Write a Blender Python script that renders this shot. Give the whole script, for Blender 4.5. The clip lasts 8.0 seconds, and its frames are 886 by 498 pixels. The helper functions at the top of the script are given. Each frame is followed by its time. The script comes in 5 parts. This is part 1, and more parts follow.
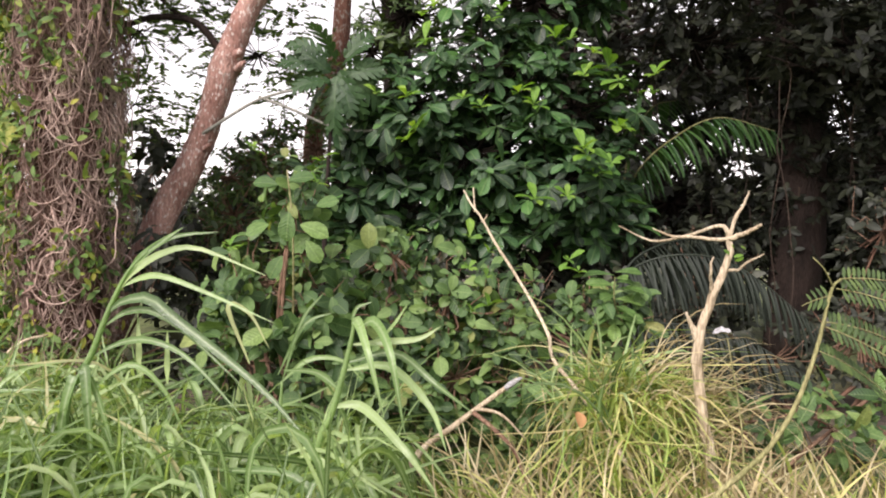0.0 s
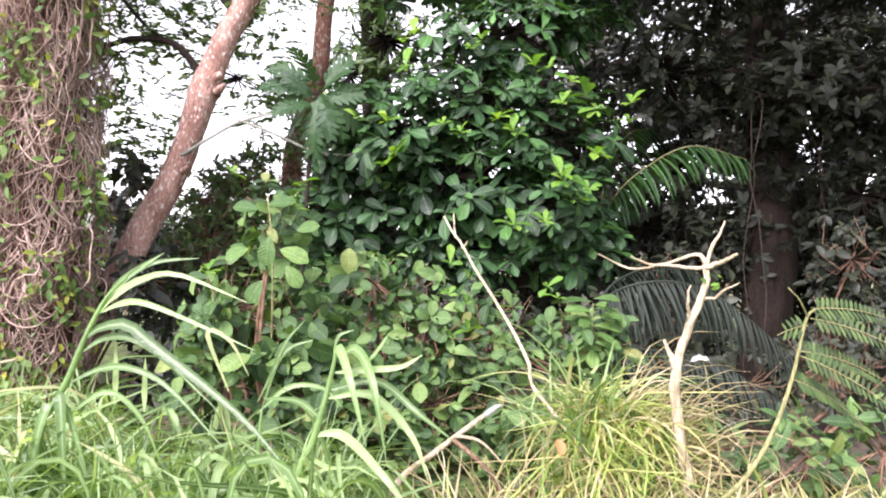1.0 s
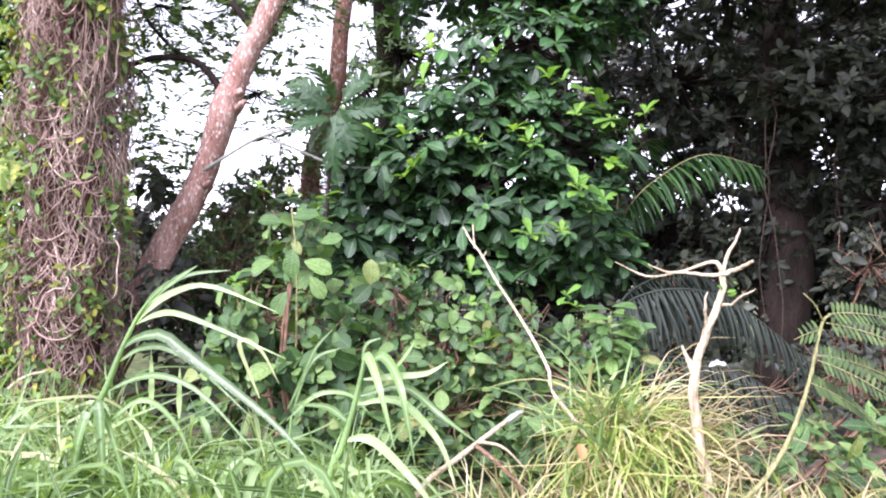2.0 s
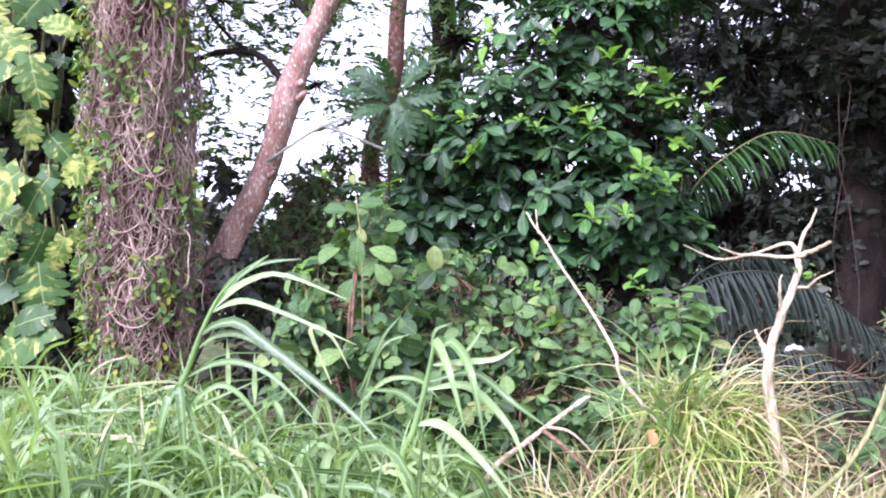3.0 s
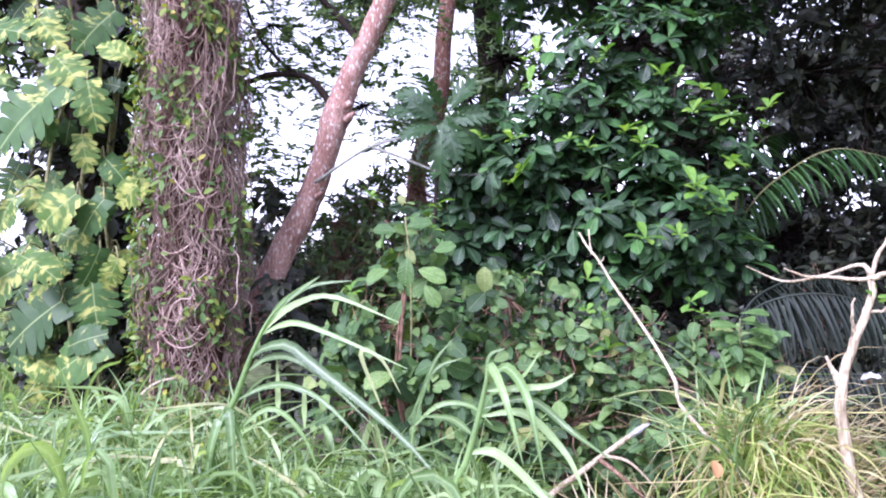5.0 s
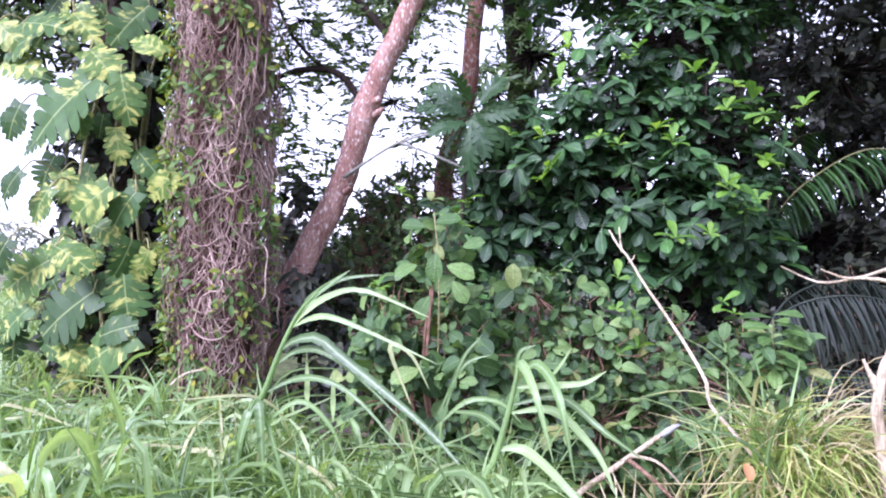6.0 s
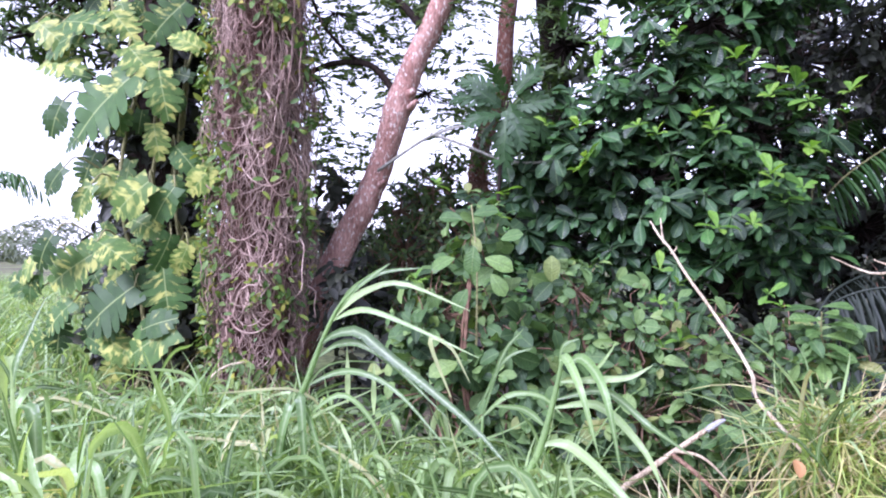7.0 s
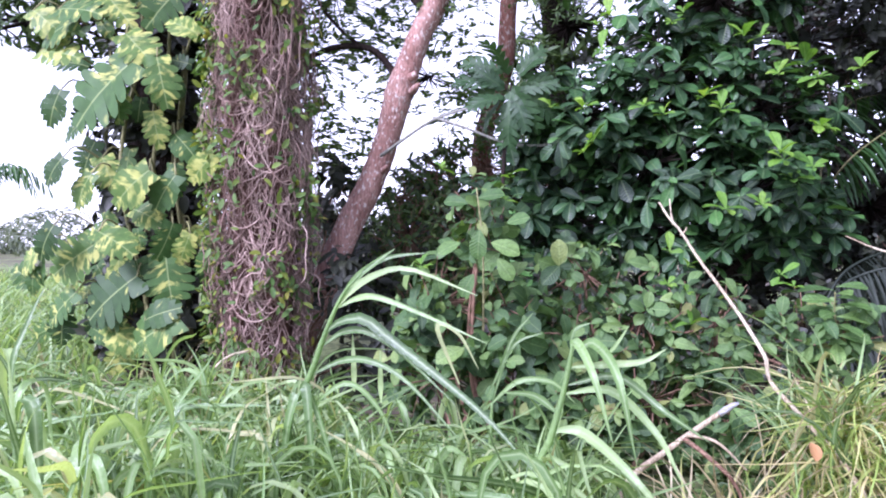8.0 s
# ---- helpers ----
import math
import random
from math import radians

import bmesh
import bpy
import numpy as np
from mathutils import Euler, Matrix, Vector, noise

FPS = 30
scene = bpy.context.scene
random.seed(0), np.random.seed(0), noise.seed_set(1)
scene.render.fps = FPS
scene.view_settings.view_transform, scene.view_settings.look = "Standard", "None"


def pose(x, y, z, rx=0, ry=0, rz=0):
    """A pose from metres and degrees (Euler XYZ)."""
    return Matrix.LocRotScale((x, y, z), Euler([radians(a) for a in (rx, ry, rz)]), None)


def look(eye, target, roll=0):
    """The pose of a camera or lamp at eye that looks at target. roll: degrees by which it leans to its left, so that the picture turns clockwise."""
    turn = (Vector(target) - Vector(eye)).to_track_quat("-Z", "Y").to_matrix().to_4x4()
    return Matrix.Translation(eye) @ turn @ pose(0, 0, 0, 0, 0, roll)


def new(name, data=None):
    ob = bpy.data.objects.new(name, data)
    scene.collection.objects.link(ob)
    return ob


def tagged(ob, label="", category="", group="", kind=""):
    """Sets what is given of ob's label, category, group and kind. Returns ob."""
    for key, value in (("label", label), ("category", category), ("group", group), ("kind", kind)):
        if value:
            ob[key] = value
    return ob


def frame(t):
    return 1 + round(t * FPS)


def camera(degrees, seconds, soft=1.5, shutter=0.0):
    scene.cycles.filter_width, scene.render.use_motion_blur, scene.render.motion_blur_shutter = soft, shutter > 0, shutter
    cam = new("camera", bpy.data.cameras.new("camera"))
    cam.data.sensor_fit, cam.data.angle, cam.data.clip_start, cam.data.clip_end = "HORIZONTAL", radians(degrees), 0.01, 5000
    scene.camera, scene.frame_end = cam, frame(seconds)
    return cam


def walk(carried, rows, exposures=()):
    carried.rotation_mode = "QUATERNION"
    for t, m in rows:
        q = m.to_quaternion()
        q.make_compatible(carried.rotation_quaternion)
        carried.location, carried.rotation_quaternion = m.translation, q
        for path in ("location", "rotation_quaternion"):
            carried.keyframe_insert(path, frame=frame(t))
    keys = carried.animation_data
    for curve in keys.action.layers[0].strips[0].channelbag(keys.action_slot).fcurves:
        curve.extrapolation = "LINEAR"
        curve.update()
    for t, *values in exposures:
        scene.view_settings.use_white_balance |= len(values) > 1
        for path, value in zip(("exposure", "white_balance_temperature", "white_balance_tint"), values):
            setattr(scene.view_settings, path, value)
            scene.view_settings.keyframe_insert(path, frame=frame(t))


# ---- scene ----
cam = camera(63.03, 8.0, soft=2.0)
# seconds, place in metres, then yaw, pitch and roll in degrees
PATH = [
    (0.0, 0.000, 0.000, 1.601, -0.02, -1.81, -0.66),
    (0.5, -0.026, -0.009, 1.620, -1.61, -1.00, -0.21),
    (1.0, -0.030, -0.015, 1.628, -1.94, -0.06, -1.10),
    (2.5, -0.100, -0.150, 1.624, 0.69, 0.81, 0.35),
    (3.0, -0.121, -0.129, 1.628, 3.61, -0.39, 0.37),
    (3.5, -0.153, -0.084, 1.639, 3.84, 0.49, 0.93),
    (4.0, -0.149, -0.063, 1.638, 5.13, 1.26, -0.03),
    (4.5, -0.157, -0.052, 1.636, 6.04, 1.28, 0.29),
    (6.0, -0.208, -0.039, 1.625, 8.87, 1.02, -0.46),
    (6.5, -0.217, -0.026, 1.618, 9.67, 0.86, -0.42),
    (7.0, -0.252, -0.011, 1.627, 11.39, 0.40, -0.11),
    (7.5, -0.271, 0.018, 1.625, 12.31, -0.33, -0.18),
    (8.0, -0.280, 0.061, 1.618, 11.65, -0.69, 0.70),
]
walk(cam, [(t, pose(x, y, z, 90 + pitch, roll, yaw)) for t, x, y, z, yaw, pitch, roll in PATH],
     exposures=[(0.0, 1.06, 6900, 22), (0.5, 1.72, 6520, 22), (1.0, 1.84, 6340, 23), (2.5, 1.92, 5650, 30), (3.5, 1.65, 5490, 32), (4.5, 1.65, 5400, 35), (8.0, 1.45, 5380, 37)])

# ---- light: a bright overcast sky, with a broad soft sun behind the cloud ----
world = bpy.data.worlds.new("world")
scene.world = world
world.use_nodes = True
wn, wl = world.node_tree.nodes, world.node_tree.links
sky = wn.new("ShaderNodeTexSky")
sky.sky_type, sky.sun_disc = "NISHITA", False
sky.sun_elevation, sky.sun_rotation = radians(43), radians(212)
sky.dust_density, sky.air_density, sky.ozone_density = 0.6, 1.0, 0.5
pale = wn.new("ShaderNodeHueSaturation")
pale.inputs["Saturation"].default_value = 0.15
wl.new(sky.outputs[0], pale.inputs["Color"])
wl.new(pale.outputs[0], wn["Background"].inputs["Color"])
wn["Background"].inputs["Strength"].default_value = 0.15
sun = new("sun", bpy.data.lights.new("sun", "SUN"))
sun.data.energy, sun.data.angle, sun.data.color = 2.4, radians(20), (1.0, 0.98, 0.95)
sun.matrix_world = look((-6.0, -5.0, 11), (0, 4.5, 0.5))


# ---- materials ----
def nodes_of(name):
    m = bpy.data.materials.new(name)
    m.use_nodes = True
    nt = m.node_tree
    return m, nt, nt.nodes["Principled BSDF"], nt.nodes["Material Output"]


def link(nt, a, b):
    nt.links.new(a, b)


def ramp(nt, source, stops):
    r = nt.nodes.new("ShaderNodeValToRGB")
    els = r.color_ramp.elements
    while len(els) < len(stops):
        els.new(0.5)
    for e, (p, c) in zip(els, stops):
        e.position, e.color = p, (*c, 1)
    link(nt, source, r.inputs[0])
    return r.outputs[0]


def noise_of(nt, scale, detail=4, coord="Object", stretch=None):
    tc = nt.nodes.new("ShaderNodeTexCoord")
    n = nt.nodes.new("ShaderNodeTexNoise")
    n.inputs["Scale"].default_value, n.inputs["Detail"].default_value = scale, detail
    out = tc.outputs[coord]
    if stretch:
        mp = nt.nodes.new("ShaderNodeMapping")
        mp.inputs["Scale"].default_value = stretch
        link(nt, out, mp.inputs[0])
        out = mp.outputs[0]
    link(nt, out, n.inputs["Vector"])
    return n.outputs[0]


def math_of(nt, op, a, b):
    m = nt.nodes.new("ShaderNodeMath")
    m.operation = op
    for i, v in enumerate((a, b)):
        if isinstance(v, (int, float)):
            m.inputs[i].default_value = v
        else:
            link(nt, v, m.inputs[i])
    return m.outputs[0]


def mix_of(nt, kind, fac, a, b):
    m = nt.nodes.new("ShaderNodeMix")
    m.data_type, m.blend_type = "RGBA", kind
    for sock, v in ((m.inputs[0], fac), (m.inputs[6], a), (m.inputs[7], b)):
        if isinstance(v, (int, float)):
            sock.default_value = v
        elif isinstance(v, tuple):
            sock.default_value = (*v, 1)
        else:
            link(nt, v, sock)
    return m.outputs[2]


def leaf_material(name, stops, rough=0.42, through_light=0.3, islands=True, rib=None, blotch=9.0, relief=60.0, veins=0.0):
    """Foliage: each leaf takes its own tone from the stops; blotches and fine relief; some light passes through."""
    m, nt, bsdf, out = nodes_of(name)
    info = nt.nodes.new("ShaderNodeObjectInfo")
    r = info.outputs["Random"]
    if islands:
        geo = nt.nodes.new("ShaderNodeNewGeometry")
        r = math_of(nt, "FRACT", math_of(nt, "ADD", r, geo.outputs["Random Per Island"]), 0)
    col = ramp(nt, r, stops)
    n = noise_of(nt, blotch, 4)
    col = mix_of(nt, "MULTIPLY", 0.75, col, ramp(nt, n, [(0.3, (0.55, 0.58, 0.5)), (0.7, (1.15, 1.12, 1.0))]))
    if rib:
        at = nt.nodes.new("ShaderNodeAttribute")
        at.attribute_name = "rib"
        col = mix_of(nt, "MIX", math_of(nt, "MULTIPLY", math_of(nt, "POWER", at.outputs["Fac"], 4.0), 0.7), col, rib)
    fine = noise_of(nt, relief, 3)
    height = fine
    if veins:
        at = nt.nodes.new("ShaderNodeAttribute")
        at.attribute_name = "leafco"
        sep = nt.nodes.new("ShaderNodeSeparateXYZ")
        link(nt, at.outputs["Vector"], sep.inputs[0])
        ax = math_of(nt, "ABSOLUTE", sep.outputs[0], 0)
        way = math_of(nt, "SUBTRACT", sep.outputs[1], math_of(nt, "MULTIPLY", ax, 0.7))
        wave = math_of(nt, "ABSOLUTE", math_of(nt, "SINE", math_of(nt, "MULTIPLY", way, veins * 3.1416), 0), 0)
        line = ramp(nt, wave, [(0.0, (1, 1, 1)), (0.28, (0, 0, 0))])
        mid = ramp(nt, ax, [(0.008, (1, 1, 1)), (0.028, (0, 0, 0))])
        pale = math_of(nt, "MAXIMUM", math_of(nt, "MULTIPLY", line, 0.15), math_of(nt, "MULTIPLY", mid, 0.7))
        col = mix_of(nt, "MIX", pale, col, mix_of(nt, "ADD", 1.0, col, (0.09, 0.11, 0.05)))
        height = math_of(nt, "ADD", math_of(nt, "MULTIPLY", wave, 0.7), math_of(nt, "MULTIPLY", fine, 0.8))
    bump = nt.nodes.new("ShaderNodeBump")
    bump.inputs["Strength"].default_value, bump.inputs["Distance"].default_value = 0.4, 0.012
    link(nt, height, bump.inputs["Height"])
    link(nt, bump.outputs[0], bsdf.inputs["Normal"])
    link(nt, col, bsdf.inputs["Base Color"])
    link(nt, ramp(nt, fine, [(0.3, (rough - 0.08,) * 3), (0.7, (rough + 0.12,) * 3)]), bsdf.inputs["Roughness"])
    bsdf.inputs["Specular IOR Level"].default_value = 0.45
    tr = nt.nodes.new("ShaderNodeBsdfTranslucent")
    link(nt, mix_of(nt, "MULTIPLY", 1.0, col, (1.3, 1.35, 0.5)), tr.inputs[0])
    mx = nt.nodes.new("ShaderNodeMixShader")
    mx.inputs[0].default_value = through_light
    link(nt, bsdf.outputs[0], mx.inputs[1])
    link(nt, tr.outputs[0], mx.inputs[2])
    link(nt, mx.outputs[0], out.inputs["Surface"])
    return m


def bark_material(name, dark, light, patch=None, scale=14.0, stretch=(1, 1, 0.3), rough=0.85, islands=False):
    m, nt, bsdf, out = nodes_of(name)
    big, fine = noise_of(nt, scale * 0.35, 5, stretch=stretch), noise_of(nt, scale * 4, 5, stretch=stretch)
    col = ramp(nt, big, [(0.3, dark), (0.68, light)])
    col = mix_of(nt, "MULTIPLY", 0.8, col, ramp(nt, fine, [(0.3, (0.45, 0.43, 0.42)), (0.65, (1.2, 1.2, 1.2))]))
    if patch:
        spots = noise_of(nt, scale * 2.6, 4, stretch=(1, 1, 0.5))
        col = mix_of(nt, "MIX", ramp(nt, spots, [(0.56, (0, 0, 0)), (0.64, (0.8,) * 3)]), col, patch)
    if islands:
        geo = nt.nodes.new("ShaderNodeNewGeometry")
        info = nt.nodes.new("ShaderNodeObjectInfo")
        r = math_of(nt, "FRACT", math_of(nt, "ADD", info.outputs["Random"], geo.outputs["Random Per Island"]), 0)
        col = mix_of(nt, "MULTIPLY", 1.0, col, ramp(nt, r, [(0, (0.55, 0.5, 0.48)), (0.7, (1, 1, 1)), (1, (1.5, 1.5, 1.5))]))
    bump = nt.nodes.new("ShaderNodeBump")
    bump.inputs["Strength"].default_value, bump.inputs["Distance"].default_value = 0.8, 0.03
    link(nt, fine, bump.inputs["Height"])
    link(nt, bump.outputs[0], bsdf.inputs["Normal"])
    link(nt, col, bsdf.inputs["Base Color"])
    bsdf.inputs["Roughness"].default_value = rough
    bsdf.inputs["Specular IOR Level"].default_value = 0.2
    return m


def variegated_material(name):
    """Big climber leaf: green with yellow streaks that fan out from the midrib."""
    m, nt, bsdf, out = nodes_of(name)
    tc = nt.nodes.new("ShaderNodeTexCoord")
    info = nt.nodes.new("ShaderNodeObjectInfo")
    sep = nt.nodes.new("ShaderNodeSeparateXYZ")
    link(nt, tc.outputs["Object"], sep.inputs[0])
    ax = math_of(nt, "ABSOLUTE", sep.outputs[0], 0)
    along = math_of(nt, "SUBTRACT", sep.outputs[1], math_of(nt, "MULTIPLY", ax, 0.55))
    comb = nt.nodes.new("ShaderNodeCombineXYZ")
    link(nt, math_of(nt, "MULTIPLY", sep.outputs[0], 3.4), comb.inputs[0])
    link(nt, math_of(nt, "MULTIPLY", along, 7.0), comb.inputs[1])
    link(nt, math_of(nt, "MULTIPLY", info.outputs["Random"], 37.0), comb.inputs[2])
    n = nt.nodes.new("ShaderNodeTexNoise")
    n.inputs["Scale"].default_value, n.inputs["Detail"].default_value = 1.0, 5
    link(nt, comb.outputs[0], n.inputs["Vector"])
    amount = math_of(nt, "ADD", n.outputs[0], math_of(nt, "MULTIPLY", math_of(nt, "SUBTRACT", info.outputs["Random"], 0.5), 0.22))
    patchy = ramp(nt, noise_of(nt, 2.6, 2), [(0.34, (0, 0, 0)), (0.52, (1, 1, 1))])
    streak = math_of(nt, "MULTIPLY", ramp(nt, amount, [(0.55, (0, 0, 0)), (0.62, (0.95, 0.95, 0.95))]), patchy)
    base = ramp(nt, info.outputs["Random"], [(0, (0.03, 0.068, 0.02)), (0.5, (0.06, 0.13, 0.032)), (1, (0.13, 0.21, 0.045))])
    base = mix_of(nt, "MULTIPLY", 0.6, base, ramp(nt, noise_of(nt, 6, 4), [(0.3, (0.6, 0.62, 0.6)), (0.7, (1.2, 1.2, 1.1))]))
    col = mix_of(nt, "MIX", streak, base, (0.46, 0.47, 0.13))
    mid = ramp(nt, ax, [(0.006, (1, 1, 1)), (0.018, (0, 0, 0))])
    col = mix_of(nt, "MIX", math_of(nt, "MULTIPLY", mid, 0.6), col, (0.33, 0.40, 0.16))
    link(nt, col, bsdf.inputs["Base Color"])
    bsdf.inputs["Roughness"].default_value = 0.5
    bsdf.inputs["Specular IOR Level"].default_value = 0.28
    tr = nt.nodes.new("ShaderNodeBsdfTranslucent")
    link(nt, col, tr.inputs[0])
    mx = nt.nodes.new("ShaderNodeMixShader")
    mx.inputs[0].default_value = 0.22
    link(nt, bsdf.outputs[0], mx.inputs[1])
    link(nt, tr.outputs[0], mx.inputs[2])
    link(nt, mx.outputs[0], out.inputs["Surface"])
    return m


def ground_material():
    m, nt, bsdf, out = nodes_of("ground_soil_and_turf")
    big, fine = noise_of(nt, 0.25, 6), noise_of(nt, 9, 6)
    turf = ramp(nt, fine, [(0.3, (0.07, 0.10, 0.03)), (0.7, (0.22, 0.27, 0.09))])
    soil = ramp(nt, fine, [(0.3, (0.03, 0.022, 0.015)), (0.7, (0.10, 0.075, 0.05))])
    link(nt, mix_of(nt, "MIX", ramp(nt, big, [(0.42, (0, 0, 0)), (0.6, (1, 1, 1))]), soil, turf), bsdf.inputs["Base Color"])
    bump = nt.nodes.new("ShaderNodeBump")
    bump.inputs["Distance"].default_value = 0.05
    link(nt, fine, bump.inputs["Height"])
    link(nt, bump.outputs[0], bsdf.inputs["Normal"])
    bsdf.inputs["Roughness"].default_value = 0.95
    return m


GROUND = ground_material()
GRASS = leaf_material("guinea_grass_blade", [(0, (0.075, 0.14, 0.05)), (0.3, (0.18, 0.30, 0.11)), (0.65, (0.31, 0.455, 0.20)), (0.93, (0.44, 0.56, 0.30)), (1, (0.54, 0.48, 0.28))],
                      rough=0.30, through_light=0.4, rib=(0.40, 0.50, 0.30), blotch=5)
FINE_GRASS = leaf_material("fine_yellowing_grass", [(0, (0.20, 0.32, 0.07)), (0.45, (0.37, 0.47, 0.13)), (0.7, (0.54, 0.54, 0.23)), (1, (0.66, 0.56, 0.32))],
                           rough=0.45, through_light=0.35, blotch=5)
STRAW = leaf_material("dry_straw", [(0, (0.28, 0.22, 0.12)), (0.6, (0.46, 0.38, 0.23)), (1, (0.6, 0.53, 0.38))], rough=0.6, through_light=0.2)
BUSH = leaf_material("bush_leaf", [(0, (0.026, 0.06, 0.025)), (0.4, (0.07, 0.145, 0.05)), (0.8, (0.145, 0.255, 0.085)), (0.96, (0.22, 0.33, 0.11)), (1, (0.27, 0.27, 0.10))],
                     rough=0.40, blotch=14, veins=9)
YOUNG = leaf_material("young_leaf", [(0, (0.10, 0.24, 0.04)), (0.6, (0.17, 0.35, 0.05)), (1, (0.27, 0.44, 0.07))], rough=0.38, through_light=0.4, veins=9)
CANOPY = leaf_material("canopy_leaf", [(0, (0.014, 0.034, 0.018)), (0.45, (0.03, 0.072, 0.034)), (0.8, (0.06, 0.15, 0.055)), (1, (0.10, 0.24, 0.065))],
                       rough=0.34, through_light=0.25, blotch=10, veins=10)
OBLONG = leaf_material("oblong_leaf", [(0, (0.07, 0.15, 0.045)), (0.6, (0.12, 0.23, 0.065)), (1, (0.18, 0.30, 0.09))], rough=0.4, through_light=0.35, veins=9)
# Near-black leaf tones: the thicket's shade is put into the colour.
SHADE_DARKENED_LEAF = leaf_material("leaf_darkened_for_shade", [(0, (0.017, 0.021, 0.015)), (0.6, (0.030, 0.037, 0.024)), (1, (0.050, 0.058, 0.033))], rough=0.5, through_light=0.15)
SMALL = leaf_material("small_green_leaf", [(0, (0.04, 0.075, 0.025)), (0.6, (0.075, 0.135, 0.04)), (1, (0.13, 0.20, 0.06))], rough=0.45)
LOBED = leaf_material("lobed_leaf", [(0, (0.03, 0.075, 0.032)), (1, (0.065, 0.135, 0.05))], rough=0.36, islands=False, rib=(0.14, 0.24, 0.08))
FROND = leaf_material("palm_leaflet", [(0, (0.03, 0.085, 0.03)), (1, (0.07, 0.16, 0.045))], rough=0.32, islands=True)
# Palm leaflets again, darker: the shade they stand in is put into the colour.
SHADE_DARKENED_FROND = leaf_material("palm_leaflet_darkened_for_shade", [(0, (0.010, 0.017, 0.012)), (1, (0.020, 0.031, 0.020))], rough=0.6, islands=True, through_light=0.15)
LACY = leaf_material("lacy_leaf", [(0, (0.05, 0.09, 0.035)), (0.6, (0.10, 0.165, 0.06)), (1, (0.17, 0.24, 0.09))], rough=0.5, through_light=0.5)
VINE_LEAF = leaf_material("vine_leaf", [(0, (0.07, 0.14, 0.04)), (0.6, (0.14, 0.24, 0.06)), (0.9, (0.26, 0.32, 0.06)), (1, (0.45, 0.42, 0.08))], rough=0.45)
# Pale grey-green: the haze of distance is put into the leaf colour.
HAZE_GREYED_LEAF = leaf_material("far_leaf_greyed_for_haze", [(0, (0.11, 0.14, 0.11)), (1, (0.17, 0.20, 0.16))], rough=0.8)
VARIEGATED = variegated_material("variegated_leaf")
PINK_BARK = bark_material("pinkish_bark", (0.25, 0.125, 0.10), (0.50, 0.31, 0.26), patch=(0.68, 0.61, 0.56))
RED_BARK = bark_material("reddish_bark", (0.14, 0.06, 0.045), (0.29, 0.145, 0.105), patch=(0.4, 0.36, 0.32))
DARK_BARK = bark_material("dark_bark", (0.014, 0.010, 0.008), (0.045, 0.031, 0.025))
# Dimmer than the trunk's vines: shade under the trees is put into the colour.
DIM_VINE = bark_material("vine_stem_darkened_for_shade", (0.04, 0.028, 0.022), (0.11, 0.08, 0.06))
VINE_BARK = bark_material("dry_vine_stem", (0.22, 0.125, 0.10), (0.54, 0.42, 0.36), scale=8, islands=True)
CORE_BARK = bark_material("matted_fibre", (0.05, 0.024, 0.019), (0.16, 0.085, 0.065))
PALE_WOOD = bark_material("bleached_wood", (0.36, 0.27, 0.17), (0.66, 0.57, 0.42), scale=22, stretch=(1, 1, 0.15), rough=0.7)
GREEN_WOOD = bark_material("green_stem", (0.20, 0.20, 0.08), (0.36, 0.34, 0.17), scale=16, rough=0.6)
TWIG = bark_material("twig_bark", (0.15, 0.08, 0.055), (0.30, 0.19, 0.13))
LIANA = bark_material("liana_bark", (0.20, 0.20, 0.17), (0.42, 0.42, 0.37))
SCRAP = bark_material("weathered_white_scrap", (0.4, 0.4, 0.42), (0.7, 0.7, 0.7), scale=30, stretch=(1, 1, 1), rough=0.6)
RUST_LEAF = leaf_material("fallen_orange_leaf", [(0, (0.5, 0.25, 0.12)), (1, (0.55, 0.3, 0.15))], rough=0.6)

rng = np.random.default_rng(7)


# ---- building helpers ----
def mesh_of(name, verts, faces, material, rib=None, smooth=True, co=None):
    me = bpy.data.meshes.new(name)
    me.from_pydata(np.asarray(verts, float).tolist(), [], [list(map(int, f)) for f in faces])
    me.materials.append(material)
    if smooth:
        me.polygons.foreach_set("use_smooth", [True] * len(me.polygons))
    if rib is not None:
        me.attributes.new("rib", "FLOAT", "POINT").data.foreach_set("value", np.asarray(rib, float))
    if co is not None:
        me.attributes.new("leafco", "FLOAT_VECTOR", "POINT").data.foreach_set("vector", np.asarray(co, float).ravel())
    me.update()
    return me


def thing(name, at, label, category, group="", kind=""):
    ob = new(name)
    ob.location = at
    ob.empty_display_size = 0.1
    return tagged(ob, label, category, group, kind)


def part(name, me, parent, label="", m=None, kind=""):
    """One mesh under a thing or a part; m is its pose in the world."""
    ob = new(name, me)
    ob.parent = parent
    home = Matrix.Translation(parent.location) if parent.parent is None else Matrix.Translation(parent.parent.location) @ parent.matrix_basis
    ob.matrix_basis = home.inverted() @ (m if m is not None else Matrix())
    return tagged(ob, label, kind=kind)


def unit(v):
    v = np.asarray(v, float)
    return v / np.maximum(np.linalg.norm(v, axis=-1, keepdims=True), 1e-9)


